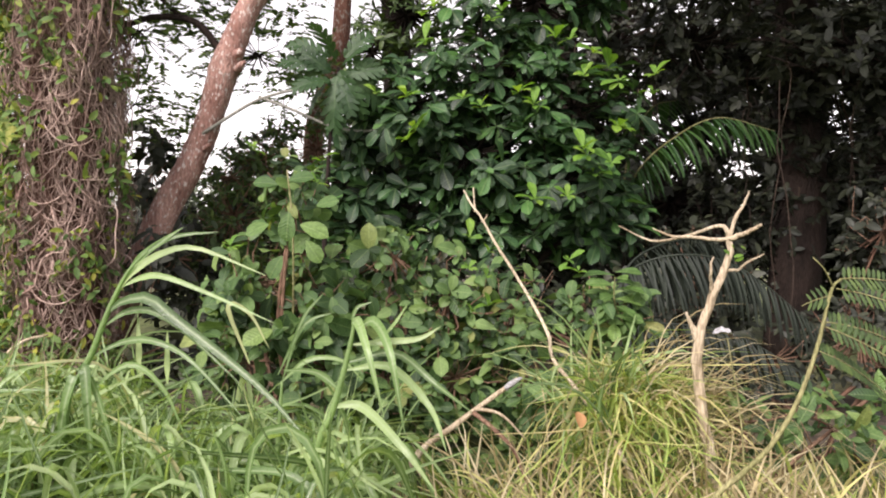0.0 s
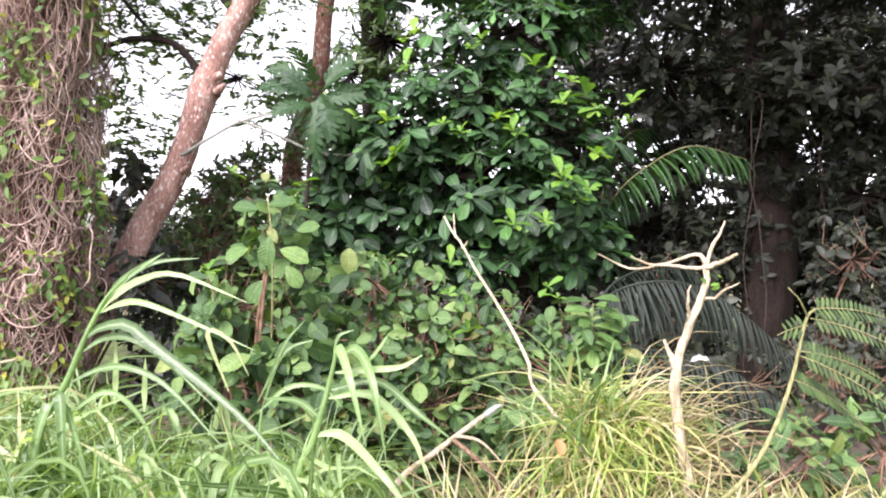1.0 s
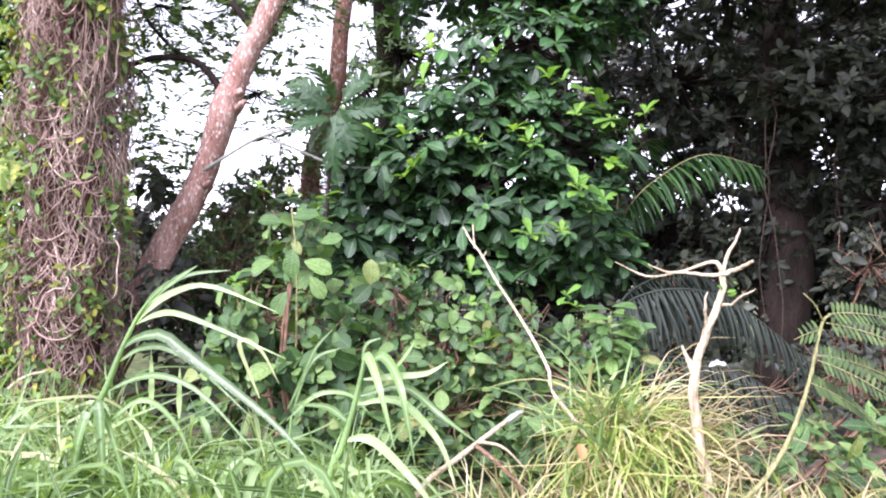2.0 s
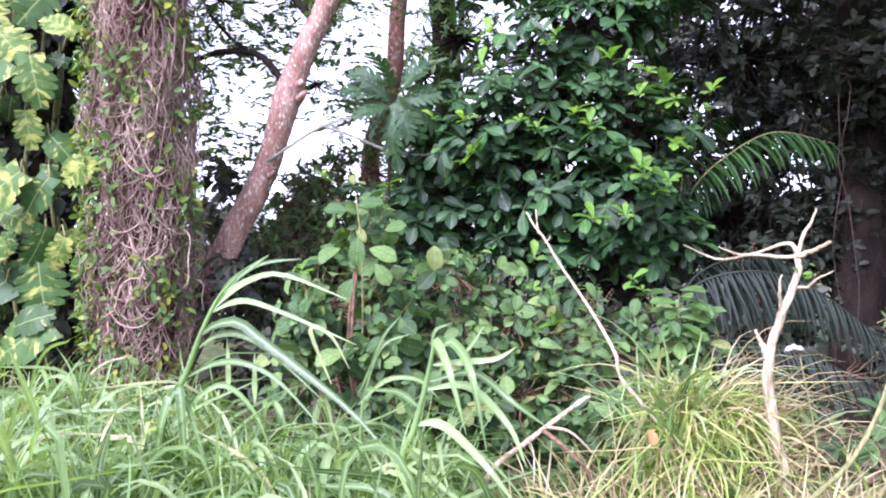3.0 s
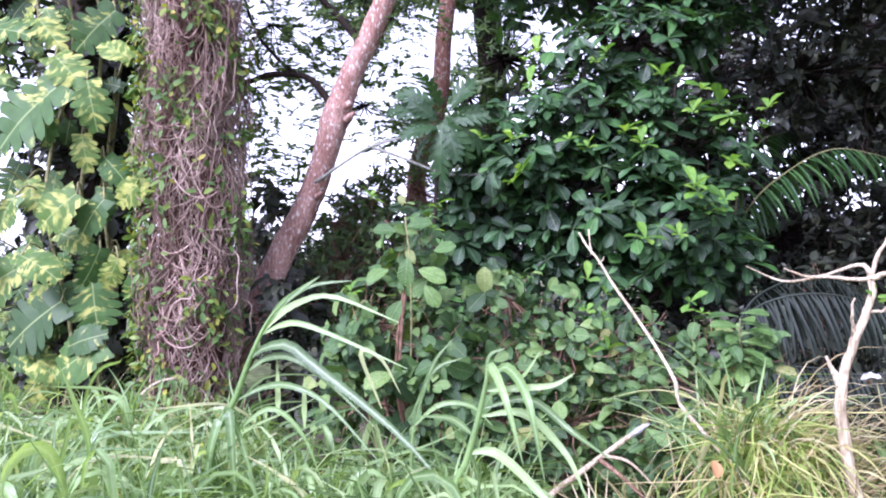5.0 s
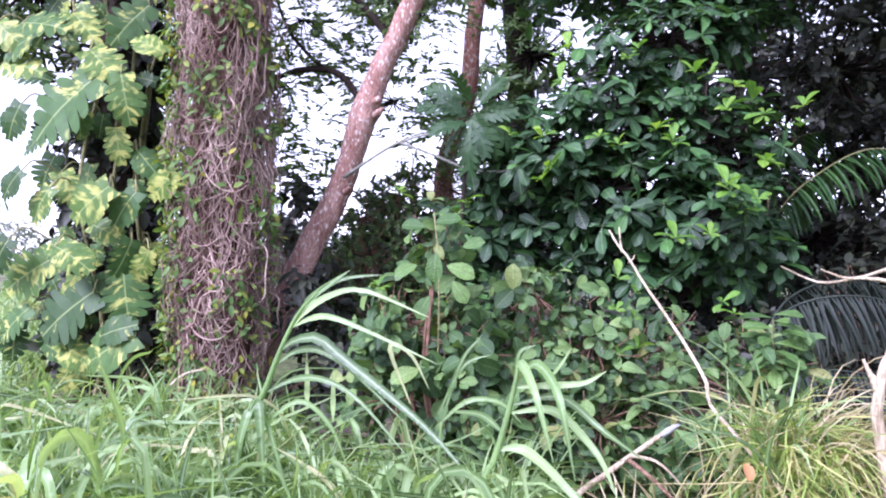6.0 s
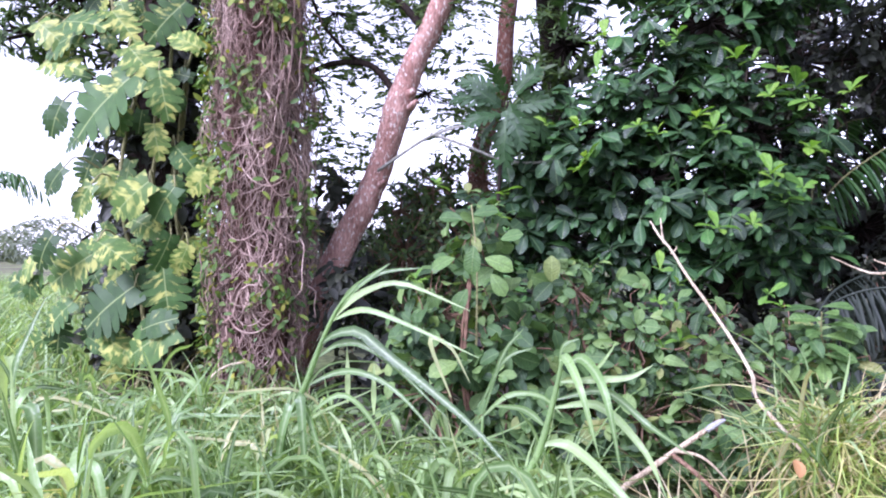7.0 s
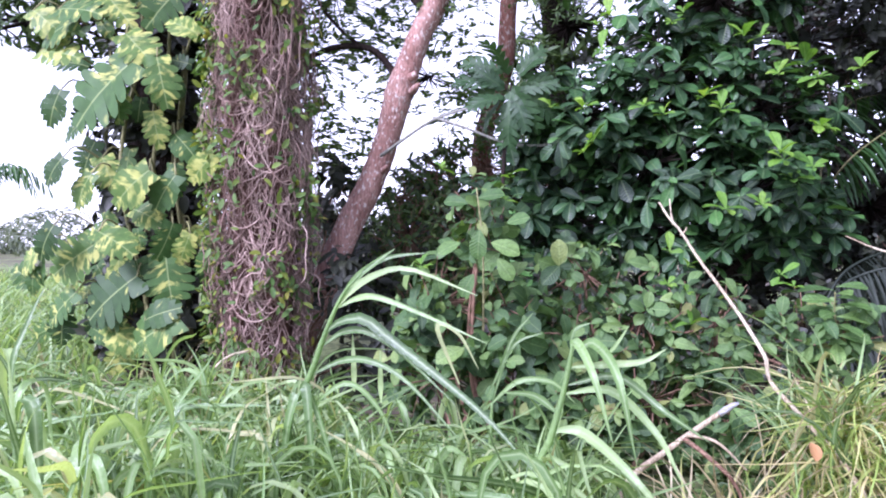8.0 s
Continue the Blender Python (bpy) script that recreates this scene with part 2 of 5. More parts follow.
def leaf(a=0.7, b=0.7, width=0.5, fold=0.12, droop=0.15, rows=6, wave=0.0):
    """A leaf blade one long, along +y, facing +z, with its widest place set by a and b, folded along the midrib and bent down at the tip."""
    s = np.linspace(0, 1, rows + 1)
    w = np.maximum(s, 0.01) ** a * np.maximum(1 - s, 0.004) ** b
    w = w / w.max() * width / 2
    y = s - 0.25 * droop * s**3
    z = -droop * s**2
    side = z + w * fold * 2 + wave * np.sin(s * 17)
    side2 = z + w * fold * 2 + wave * np.cos(s * 15)
    v = np.stack([np.stack([-w, y, side], 1), np.stack([0 * w, y, z], 1), np.stack([w, y, side2], 1)], 1).reshape(-1, 3)
    f = [(3 * i + k, 3 * i + k + 1, 3 * i + k + 4, 3 * i + k + 3) for i in range(rows) for k in (0, 1)]
    return v, np.array(f)


def lobed_leaf(pairs=7, width=0.85, web=0.45, heart=True, droop=0.25, sweep=0.12, cleft=1.0):
    """A large leaf with finger lobes on both sides of the midrib: webbed near it, parted towards the margin."""
    v, f, rib = [], [], []
    s = np.linspace(0.0, 0.97, pairs + 1)
    reach = np.sin(np.pi * np.clip((s * 0.86 + (0.14 if heart else 0.10)), 0, 1)) ** 0.8 * width / 2

    def put(x, y, r):
        v.append((x, y, -droop * y * y - 0.55 * droop * abs(x) ** 1.5 + 0.10 * abs(x) + 0.022 * math.sin(11 * y + 4 * x) * (abs(x) > 0.05)))
        rib.append(r)
        return len(v) - 1

    for side in (-1, 1):
        for i in range(pairs):
            w = (reach[i] + reach[i + 1]) / 2
            back = -0.24 * w if heart and i == 0 else 0
            rows = []
            for q, narrow in ((0, 0), (web * 0.5, 0.0), (web, 0.01 * cleft), (web + (1 - web) * 0.6, 0.05 * cleft), (1.0, 0.2 * cleft)):
                lo, hi = s[i] + narrow * (s[i + 1] - s[i]), s[i + 1] - narrow * (s[i + 1] - s[i])
                up = sweep * q * w * 2
                rows.append((put(side * w * q, lo + up + back * q * 2.4, 0.8 if q == 0 else 0), put(side * w * q, hi + up, 0.8 if q == 0 else 0)))
            for (p0, p1), (q0, q1) in zip(rows, rows[1:]):
                f.append((p0, p1, q1, q0) if side < 0 else (p0, q0, q1, p1))
    return np.array(v), np.array(f), np.array(rib)


def axes_of(D, N):
    """Frames for leaves: along D, facing N."""
    Y = unit(D)
    X = unit(np.cross(Y, N))
    return X, Y, np.cross(X, Y)


def batch(shape, P, D, N, S):
    """One set of vertices and faces out of many copies of a leaf."""
    v, f = shape[0], shape[1]
    X, Y, Z = axes_of(D, N)
    S = np.asarray(S)[:, None, None]
    out = P[:, None] + S * (v[None, :, 0:1] * X[:, None] + v[None, :, 1:2] * Y[:, None] + v[None, :, 2:3] * Z[:, None])
    faces = f[None] + (np.arange(len(P)) * len(v))[:, None, None]
    return out.reshape(-1, 3), faces.reshape(-1, f.shape[1])


def frames_of(P, D, N, S):
    X, Y, Z = axes_of(D, N)
    for p, x, y, z, s in zip(P, X, Y, Z, S):
        yield Matrix(((x[0] * s, y[0] * s, z[0] * s, p[0]), (x[1] * s, y[1] * s, z[1] * s, p[1]), (x[2] * s, y[2] * s, z[2] * s, p[2]), (0, 0, 0, 1)))


def curve_through(points, n):
    """n places along a smooth curve through the given points."""
    p = np.asarray(points, float)
    p = np.concatenate([[2 * p[0] - p[1]], p, [2 * p[-1] - p[-2]]])
    u = np.linspace(0, len(p) - 3 - 1e-6, n)
    i = u.astype(int)
    t = (u - i)[:, None]
    a, b, c, d = p[i], p[i + 1], p[i + 2], p[i + 3]
    return 0.5 * (2 * b + (c - a) * t + (2 * a - 5 * b + 4 * c - d) * t**2 + (3 * b - a - 3 * c + d) * t**3)


def tube(points, radii, sides=6, rough=0.0):
    p = np.asarray(points, float)
    n = len(p)
    r = np.interp(np.linspace(0, 1, n), np.linspace(0, 1, len(np.atleast_1d(radii))), np.atleast_1d(radii))
    t = unit(np.gradient(p, axis=0))
    ref = np.where(np.abs(t[:, 2:3]) > 0.9, [[1.0, 0, 0]], [[0, 0, 1.0]])
    x = unit(np.cross(t, ref))
    x = np.where((np.cumprod(np.concatenate([[1], np.sign((x[1:] * x[:-1]).sum(1))])) < 0)[:, None], -x, x)
    y = np.cross(t, x)
    a = np.arange(sides) * 2 * np.pi / sides
    rr = r[:, None] * (1 + rough * (rng.random((n, sides)) - 0.5))
    v = p[:, None] + rr[..., None] * (np.cos(a)[None, :, None] * x[:, None] + np.sin(a)[None, :, None] * y[:, None])
    f = [(i * sides + k, i * sides + (k + 1) % sides, (i + 1) * sides + (k + 1) % sides, (i + 1) * sides + k) for i in range(n - 1) for k in range(sides)]
    v = np.concatenate([v.reshape(-1, 3), p[:1], p[-1:]])
    f += [(n * sides, (k + 1) % sides, k, k) for k in range(sides)]
    f += [(n * sides + 1, (n - 1) * sides + k, (n - 1) * sides + (k + 1) % sides, (n - 1) * sides + (k + 1) % sides) for k in range(sides)]
    return v, np.array(f)


def clean(faces):
    return [f[:3] if f[2] == f[3] else f for f in (list(map(int, g)) for g in faces)]


def joined(pieces):
    vs, fs, k = [], [], 0
    for v, f in pieces:
        vs.append(v)
        fs.append(np.asarray(f) + k)
        k += len(v)
    return np.concatenate(vs), np.concatenate(fs)


def stem_mesh(name, points, radii, material, sides=8, n=24, rough=0.0, wander=0.0):
    c = curve_through(points, n)
    if wander:
        c[1:-1] += np.stack([np.convolve(rng.normal(size=n), np.ones(3) / 3, "same") for k in range(3)], 1)[1:-1] * wander
    v, f = tube(c, radii, sides, rough)
    return mesh_of(name, v, clean(f), material)


def shell(blobs, per, inner=0.7, front=0.35):
    """Twig ends in the outer part of rounded masses (x, y, z, rx, ry, rz), with the ways that they point."""
    P, D, C = [], [], []
    for x, y, z, rx, ry, rz in blobs:
        n = int(per * (rx * ry * rz) ** (2 / 3) * 10)
        u = unit(rng.normal(size=(n, 3)))
        q = u * (inner + (1 - inner) * rng.random((n, 1))) * (1 + 0.18 * np.sin(u[:, 0:1] * 5 + x * 3) * np.cos(u[:, 2:3] * 4 + z))
        P.append(q * (rx, ry, rz) + (x, y, z))
        D.append(unit(u * 0.8 + rng.normal(size=(n, 3)) * 0.35 + (0, -front, 0.7)))
        C.append(np.tile((x, y, z), (n, 1)))
    return np.concatenate(P), np.concatenate(D), np.concatenate(C)


def rosettes(P, D, count, size, spread=(45, 95), back=0.06, sag=0.12):
    """Leaves in whorls round twig ends."""
    a = unit(np.cross(D, unit(rng.normal(size=D.shape))))
    b = np.cross(D, a)
    LP, LD, LN, LS = [], [], [], []
    for k in range(count):
        phi = 2 * np.pi * (k + 0.6 * rng.random(len(P))) / count
        tilt = np.radians(spread[0] + (spread[1] - spread[0]) * rng.random(len(P)))
        side = np.cos(phi)[:, None] * a + np.sin(phi)[:, None] * b
        d = D * np.cos(tilt)[:, None] + side * np.sin(tilt)[:, None]
        nrm = D * np.sin(tilt)[:, None] - side * np.cos(tilt)[:, None]
        LD.append(unit(d + (0, 0, -sag)))
        LN.append(unit(nrm + rng.normal(size=nrm.shape) * 0.2 + (0, 0, 0.25)))
        LP.append(P - D * back * rng.random((len(P), 1)))
        LS.append(size * (0.5 + 0.8 * rng.random(len(P)) ** 2.2))
    return np.concatenate(LP), np.concatenate(LD), np.concatenate(LN), np.concatenate(LS)


def plant_leaves(parent, shape, leaves, material, singles=300, name="leaf", rib=None):
    """The foremost leaves as parts of their own on one mesh, the others joined."""
    P, D, N, S = leaves
    order = np.argsort(P[:, 1])
    a, b = order[:singles], order[singles:]
    one = mesh_of(name, shape[0], shape[1], material, rib, co=shape[0])
    for m in frames_of(P[a], D[a], N[a], S[a]):
        part(name, one, parent, m=m)
    if len(b):
        v, f = batch(shape, P[b], D[b], N[b], S[b])
        part("foliage", mesh_of("foliage", v, f, material, None if rib is None else np.tile(rib, len(b)), co=np.tile(shape[0], (len(b), 1))), parent, kind="stuff")


def twigs(parent, P, C, material, r=(0.012, 0.004), share=1.0, name="branchwork"):
    """Thin wood from the heart of each mass to its twig ends."""
    pieces = []
    for p, c in zip(P, C):
        if rng.random() < share:
            mid = c * 0.45 + p * 0.55 + rng.normal(size=3) * 0.06 - (0, 0, 0.08)
            pieces.append(tube(np.array([c, mid, p]), r, 4))
    v, f = joined(pieces)
    part(name, mesh_of(name, v, clean(f), material), parent, kind="stuff")


def blades(base, azimuth, length, width, lean, bend, rows=8, kink=0.0, hang=False, fall=0.0):
    """Arching grass blades, vectorised: they rise, lean over along their azimuth and hang at the tip."""
    n = len(base)
    s = np.linspace(0, 1, rows + 1)
    ang = lean[:, None] + bend[:, None] * s[None] ** (3.0 if hang else 1.9)
    if fall:                                 # rise, turn over within the first part of the blade and hang straight
        turn_at = fall * (0.7 + 0.6 * rng.random((n, 1)))
        q = np.clip(s[None] / turn_at, 0, 1)
        ang = lean[:, None] + bend[:, None] * q * q * (3 - 2 * q) + 0.06 * np.sin(s[None] * 9 + 6 * rng.random((n, 1)))
    step = length[:, None] / rows
    h = np.concatenate([np.zeros((n, 1)), np.cumsum(np.sin(ang[:, :-1]) * step, 1)], 1)
    z = np.concatenate([np.zeros((n, 1)), np.cumsum(np.cos(ang[:, :-1]) * step, 1)], 1)
    turn = azimuth[:, None] + kink * (rng.random((n, 1)) - 0.5) * s[None] ** 2
    c = np.stack([h * np.cos(turn), h * np.sin(turn), z], 2) + base[:, None]
    w = np.minimum(1, 0.45 + 2.2 * s) * (1 - s**2.2) * 0.5 + 0.015
    roll = rng.normal(size=(n, 1)) * 0.7
    flat = np.stack([-np.sin(turn), np.cos(turn), 0 * turn], 2)
    up = np.stack([-np.cos(ang) * np.cos(turn), -np.cos(ang) * np.sin(turn), np.sin(ang)], 2)
    across = flat * np.cos(roll)[..., None] + up * np.sin(roll)[..., None]
    above = up * np.cos(roll)[..., None] - flat * np.sin(roll)[..., None]
    ww = (width[:, None] * w[None])[..., None]
    v = np.stack([c - across * ww + above * ww * 0.35, c, c + across * ww + above * ww * 0.35], 2).reshape(-1, 3)
    k = 3 * (rows + 1)
    f = np.array([(3 * i + j, 3 * i + j + 1, 3 * i + j + 4, 3 * i + j + 3) for i in range(rows) for j in (0, 1)])
    rib = np.tile([0.0, 1.0, 0.0], n * (rows + 1))
    return v, (f[None] + (np.arange(n) * k)[:, None, None]).reshape(-1, 4), rib


def ribbon(points, width, n=14, face=(0, -1, 0.35)):
    """One long grass blade along a curve, folded along its midrib."""
    c = curve_through(points, n)
    t = unit(np.gradient(c, axis=0))
    x = unit(np.cross(t, unit(np.array(face, float))[None].repeat(n, 0)))
    up = np.cross(x, t)
    s = np.linspace(0, 1, n)
    w = (np.minimum(1, 0.18 + 2.6 * s) * (1 - s**2.5) * 0.5 * width + 0.001)[:, None]
    v = np.stack([c - x * w + up * w * 0.3, c, c + x * w + up * w * 0.3], 1).reshape(-1, 3)
    f = np.array([(3 * i + j, 3 * i + j + 1, 3 * i + j + 4, 3 * i + j + 3) for i in range(n - 1) for j in (0, 1)])
    return v, f, np.tile([0.0, 1.0, 0.0], n)


# ---- the ground ----
def ground_z(X, Y):
    """Height of the soil: gently uneven, with a hummock under the grass tussock."""
    return 0.05 * np.sin(X * 1.7 + 1) * np.cos(Y * 1.3) * np.exp(-(X**2 + Y**2) / 400) - 0.02 + 0.5 * np.exp(-((X - 1.05) ** 2 / 0.22 + (Y - 4.15) ** 2 / 0.1))


def build_ground():
    u = np.sinh(np.linspace(-6.2, 6.2, 121)) * 1.6
    X, Y = np.meshgrid(u, u + 3)
    Z = ground_z(X, Y)
    v = np.stack([X, Y, Z], 2).reshape(-1, 3)
    f = [(j * 121 + i, j * 121 + i + 1, (j + 1) * 121 + i + 1, (j + 1) * 121 + i) for j in range(120) for i in range(120)]
    tagged(new("ground", mesh_of("ground", v, f, GROUND)), "dark soil and rough turf under the undergrowth", "ground", kind="structure")


build_ground()

# ---- leaf shapes ----
ROUND_LEAF = leaf(0.8, 0.5, 0.60, 0.12, 0.22, 7, 0.015)
CRINKLED = leaf(0.65, 0.6, 0.5, 0.22, 0.35, 7, 0.03)
OBOVATE = leaf(1.15, 0.42, 0.43, 0.16, 0.24, 6)
OVAL = leaf(0.6, 0.7, 0.42, 0.14, 0.15, 4)
SLIM = leaf(0.6, 0.8, 0.26, 0.12, 0.22, 4)


# ---- the vine-wrapped trunk ----
def vine_trunk():
    tree = thing("vine_covered_trunk", (-3.4, 6.6, 0), "thick trunk smothered in dry brown tangled vines and small leaves", "tree trunk")
    axis = curve_through([(-3.48, 6.6, -0.05), (-3.45, 6.6, 1.0), (-3.40, 6.6, 1.9), (-3.40, 6.6, 2.8), (-3.42, 6.6, 4.3), (-3.35, 6.65, 6.4)], 60)
    girth = np.interp(axis[:, 2], [0, 0.6, 1.6, 2.6, 3.2, 6.5], [0.34, 0.34, 0.38, 0.40, 0.38, 0.34])
    v, f = tube(axis, girth - 0.05, 22, 0.12)
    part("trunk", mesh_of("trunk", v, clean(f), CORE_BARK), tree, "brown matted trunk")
    loose = []
    for i in range(820):
        z0 = rng.uniform(-0.05, 4.6)
        run = rng.uniform(0.9, 3.2)
        n = 26
        z = np.clip(z0 + np.linspace(0, run, n), 0.01, 6.2)
        phi = rng.uniform(0, 2 * np.pi) + np.cumsum(rng.normal(size=n) * 0.085) + rng.normal() * 0.45 * np.linspace(0, 1, n)
        wob = rng.normal(size=n)
        off = np.abs(np.convolve(wob, np.ones(5) / 5, "same")) * 0.09 + rng.random() ** 2 * 0.09
        cx = np.stack([np.interp(z, axis[:, 2], axis[:, k]) for k in (0, 1)], 1)
        lump = 0.07 * np.sin(phi * 3 + z * 1.9) * np.sin(z * 2.6 + phi) + 0.04 * np.sin(phi * 5 - z * 4.3)
        R = np.interp(z, axis[:, 2], girth) - 0.02 + off + lump
        z = z + np.convolve(rng.normal(size=n), np.ones(3) / 3, "same") * 0.06
        pts = np.stack([cx[:, 0] + R * np.cos(phi), cx[:, 1] + R * np.sin(phi), np.maximum(z, 0.0)], 1)
        r = rng.uniform(0.0022, 0.0055) if rng.random() < 0.93 else rng.uniform(0.007, 0.011)
        piece = tube(pts, (r, r * 0.6), 4)
        if i < 140:
            part("vine", mesh_of("vine", piece[0], clean(piece[1]), VINE_BARK), tree)
        else:
            loose.append(piece)
    for i in range(420):                     # short cross strands and drooping loops
        z = rng.uniform(0.2, 4.4)
        phi = rng.uniform(np.pi, 2 * np.pi) + np.linspace(0, rng.uniform(0.4, 1.3), 12) * rng.choice([-1, 1])
        sag = rng.uniform(0.05, 0.35) * (np.linspace(-1, 1, 12) ** 2 - 1) + np.linspace(0, rng.uniform(-0.3, 0.3), 12)
        R = np.interp(z, axis[:, 2], girth) + 0.02 + 0.10 * rng.random() * (1 - np.linspace(-1, 1, 12) ** 2)
        pts = np.stack([np.interp(z, axis[:, 2], axis[:, 0]) + R * np.cos(phi), 6.6 + R * np.sin(phi), np.maximum(z + sag, 0.02)], 1)
        loose.append(tube(pts, rng.uniform(0.003, 0.007), 4))
    for i in range(34):                      # stray loops that stand away from the trunk
        z, a = rng.uniform(0.6, 4.2), rng.uniform(0.9 * np.pi, 2.1 * np.pi)
        u = np.linspace(0, np.pi, 16)
        out, size = rng.uniform(0.06, 0.26), rng.uniform(0.15, 0.5)
        R = np.interp(z, axis[:, 2], girth) + out * np.sin(u) * (1 + 0.2 * np.sin(3 * u))
        turn = a + 0.35 * rng.normal() * u / np.pi
        pts = np.stack([np.interp(z, axis[:, 2], axis[:, 0]) + R * np.cos(turn), 6.6 + R * np.sin(turn), z + size * np.cos(u)], 1)
        loose.append(tube(pts, rng.uniform(0.004, 0.008), 4))
    v, f = joined(loose)
    part("vine_tangle", mesh_of("vine_tangle", v, clean(f), VINE_BARK), tree, kind="stuff")
    n = 5600
    z = rng.uniform(0.05, 4.8, n)
    phi = rng.uniform(0.9 * np.pi, 2.1 * np.pi, n)
    patch = np.sin(z * 3.1 + 1.0) * np.sin(phi * 4.0 + z * 1.3) + 0.6 * np.sin(z * 7.3 + phi * 2)
    keep = rng.random(n) < 0.12 + 0.65 * (patch > 0.5) + 0.8 * np.exp(-((phi - 1.2 * np.pi) / 0.33) ** 2) + 0.5 * np.exp(-((z - 0.2) / 0.35) ** 2)
    z, phi = z[keep], phi[keep]
    R = np.interp(z, axis[:, 2], girth) + 0.03 + rng.random(len(z)) * 0.17
    P = np.stack([np.interp(z, axis[:, 2], axis[:, 0]) + R * np.cos(phi), 6.6 + R * np.sin(phi), z], 1)
    out = np.stack([np.cos(phi), np.sin(phi), 0 * phi], 1)
    plant_leaves(tree, OVAL, (P, unit(out * 0.5 + rng.normal(size=P.shape) * 0.6 + (0, 0, -0.35)), unit(out + rng.normal(size=P.shape) * 0.4 + (0, 0, 0.5)), rng.uniform(0.05, 0.13, len(z))), VINE_LEAF, 250)


vine_trunk()


# ---- the variegated climber on its host tree ----
def climber():
    host = thing("climber_host_tree", (-5.0, 7.25, 0), "dark tree trunk hidden under a large variegated climber", "tree")
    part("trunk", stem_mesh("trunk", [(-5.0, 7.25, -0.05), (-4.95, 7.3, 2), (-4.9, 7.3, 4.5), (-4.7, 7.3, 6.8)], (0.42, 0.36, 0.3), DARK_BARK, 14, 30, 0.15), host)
    crown = [(-4.8, 7.4, 5.6, 1.7, 1.4, 0.9), (-6.3, 7.6, 4.9, 1.1, 1.0, 0.6), (-6.0, 7.3, 4.1, 0.45, 0.5, 0.35), (-6.9, 7.6, 4.3, 0.5, 0.5, 0.35), (-3.5, 7.6, 5.5, 1.2, 1.2, 0.7)]
    P, D, C = shell(crown, 38)
    plant_leaves(host, OVAL, rosettes(P, D, 6, 0.14), SMALL, 60)
    twigs(host, P, C, DARK_BARK, (0.03, 0.006), 0.25, "branchwork")
    # Near-black leaf mass that paints the shade between the climber's large leaves.
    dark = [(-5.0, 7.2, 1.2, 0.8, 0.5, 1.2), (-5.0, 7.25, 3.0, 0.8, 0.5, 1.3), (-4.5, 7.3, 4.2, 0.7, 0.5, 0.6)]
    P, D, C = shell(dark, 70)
    plant = thing("variegated_climber", (-4.95, 6.9, 0), "large split-leaf climber with yellow-streaked green leaves on a trunk", "climbing plant")
    plant_leaves(plant, OVAL, rosettes(P, D, 3, 0.22), SHADE_DARKENED_LEAF, 0)
    for k in range(5):
        a = rng.uniform(3.4, 6.0)
        pts = [(-4.95 + 0.5 * np.cos(a + 0.3 * np.sin(2 * z)), 7.2 + 0.5 * np.sin(a), z) for z in np.linspace(-0.02, 4.6, 9)]
        part("climbing_stem", stem_mesh("climbing_stem", pts, (0.025, 0.018), GREEN_WOOD, 7, 30), plant)
    metas = [mesh_of("leaf", v, f, VARIEGATED, r) for v, f, r in (lobed_leaf(6, 0.95, 0.5, droop=0.25, cleft=1.5), lobed_leaf(6, 0.8, 0.62, droop=0.45, cleft=1.6), lobed_leaf(7, 0.8, 0.97, droop=0.35), lobed_leaf(6, 0.8, 0.45, droop=0.3, cleft=1.7))]
    # the large leaves: place, length, and the way that the tip points as seen from the open side, in degrees
    split = [(-4.50, 6.15, 3.33, 0.82, -138.43), (-4.65, 6.27, 3.64, 0.46, -38.32), (-4.57, 6.27, 1.31, 0.66, -143.84), (-4.34, 6.39, 1.50, 0.52, -72.45), (-5.12, 6.39, 1.62, 0.55, -146.40)]
    drooping = [(-4.24, 6.15, 3.36, 0.46, -69.14), (-4.37, 6.27, 2.88, 0.34, -71.73), (-4.18, 6.27, 1.81, 0.37, -98.93), (-4.22, 6.39, 2.39, 0.30, -79.67), (-5.17, 6.27, 3.80, 0.46, -164.20), (-5.38, 6.15, 1.81, 0.38, -119.13), (-4.00, 6.27, 1.71, 0.30, -105.42), (-4.62, 6.15, 3.10, 0.33, -94.35), (-5.67, 6.27, 3.94, 0.44, -30.03)]
    whole = [(-4.22, 6.39, 2.68, 0.38, -37.23), (-4.34, 6.15, 2.31, 0.49, -140.39), (-4.14, 6.27, 2.27, 0.41, -125.10), (-4.68, 6.39, 1.96, 0.38, -14.53), (-4.89, 6.15, 1.74, 0.44, -17.18), (-4.05, 6.15, 0.92, 0.57, -156.31), (-4.41, 6.15, 0.90, 0.38, 25.10), (-3.68, 6.15, 2.44, 0.34, -129.42), (-5.36, 6.27, 2.48, 0.33, -129.32), (-5.14, 6.39, 2.32, 0.38, -119.98), (-5.47, 6.39, 3.17, 0.38, -110.95), (-3.74, 6.27, 1.55, 0.27, -127.36), (-3.81, 6.15, 3.54, 0.33, 145.05)]
    cleft = [(-4.11, 6.39, 4.09, 0.55, -133.05), (-5.29, 6.15, 3.88, 0.52, -0.54), (-5.60, 6.27, 3.53, 0.49, -3.16), (-4.92, 6.39, 4.05, 0.44, -39.75), (-5.34, 6.39, 1.14, 0.44, -137.86)]
    rows = [(p[:3], p[3], p[4], k) for k, ps in enumerate((split, drooping, whole, cleft)) for p in ps]
    big = len(rows)
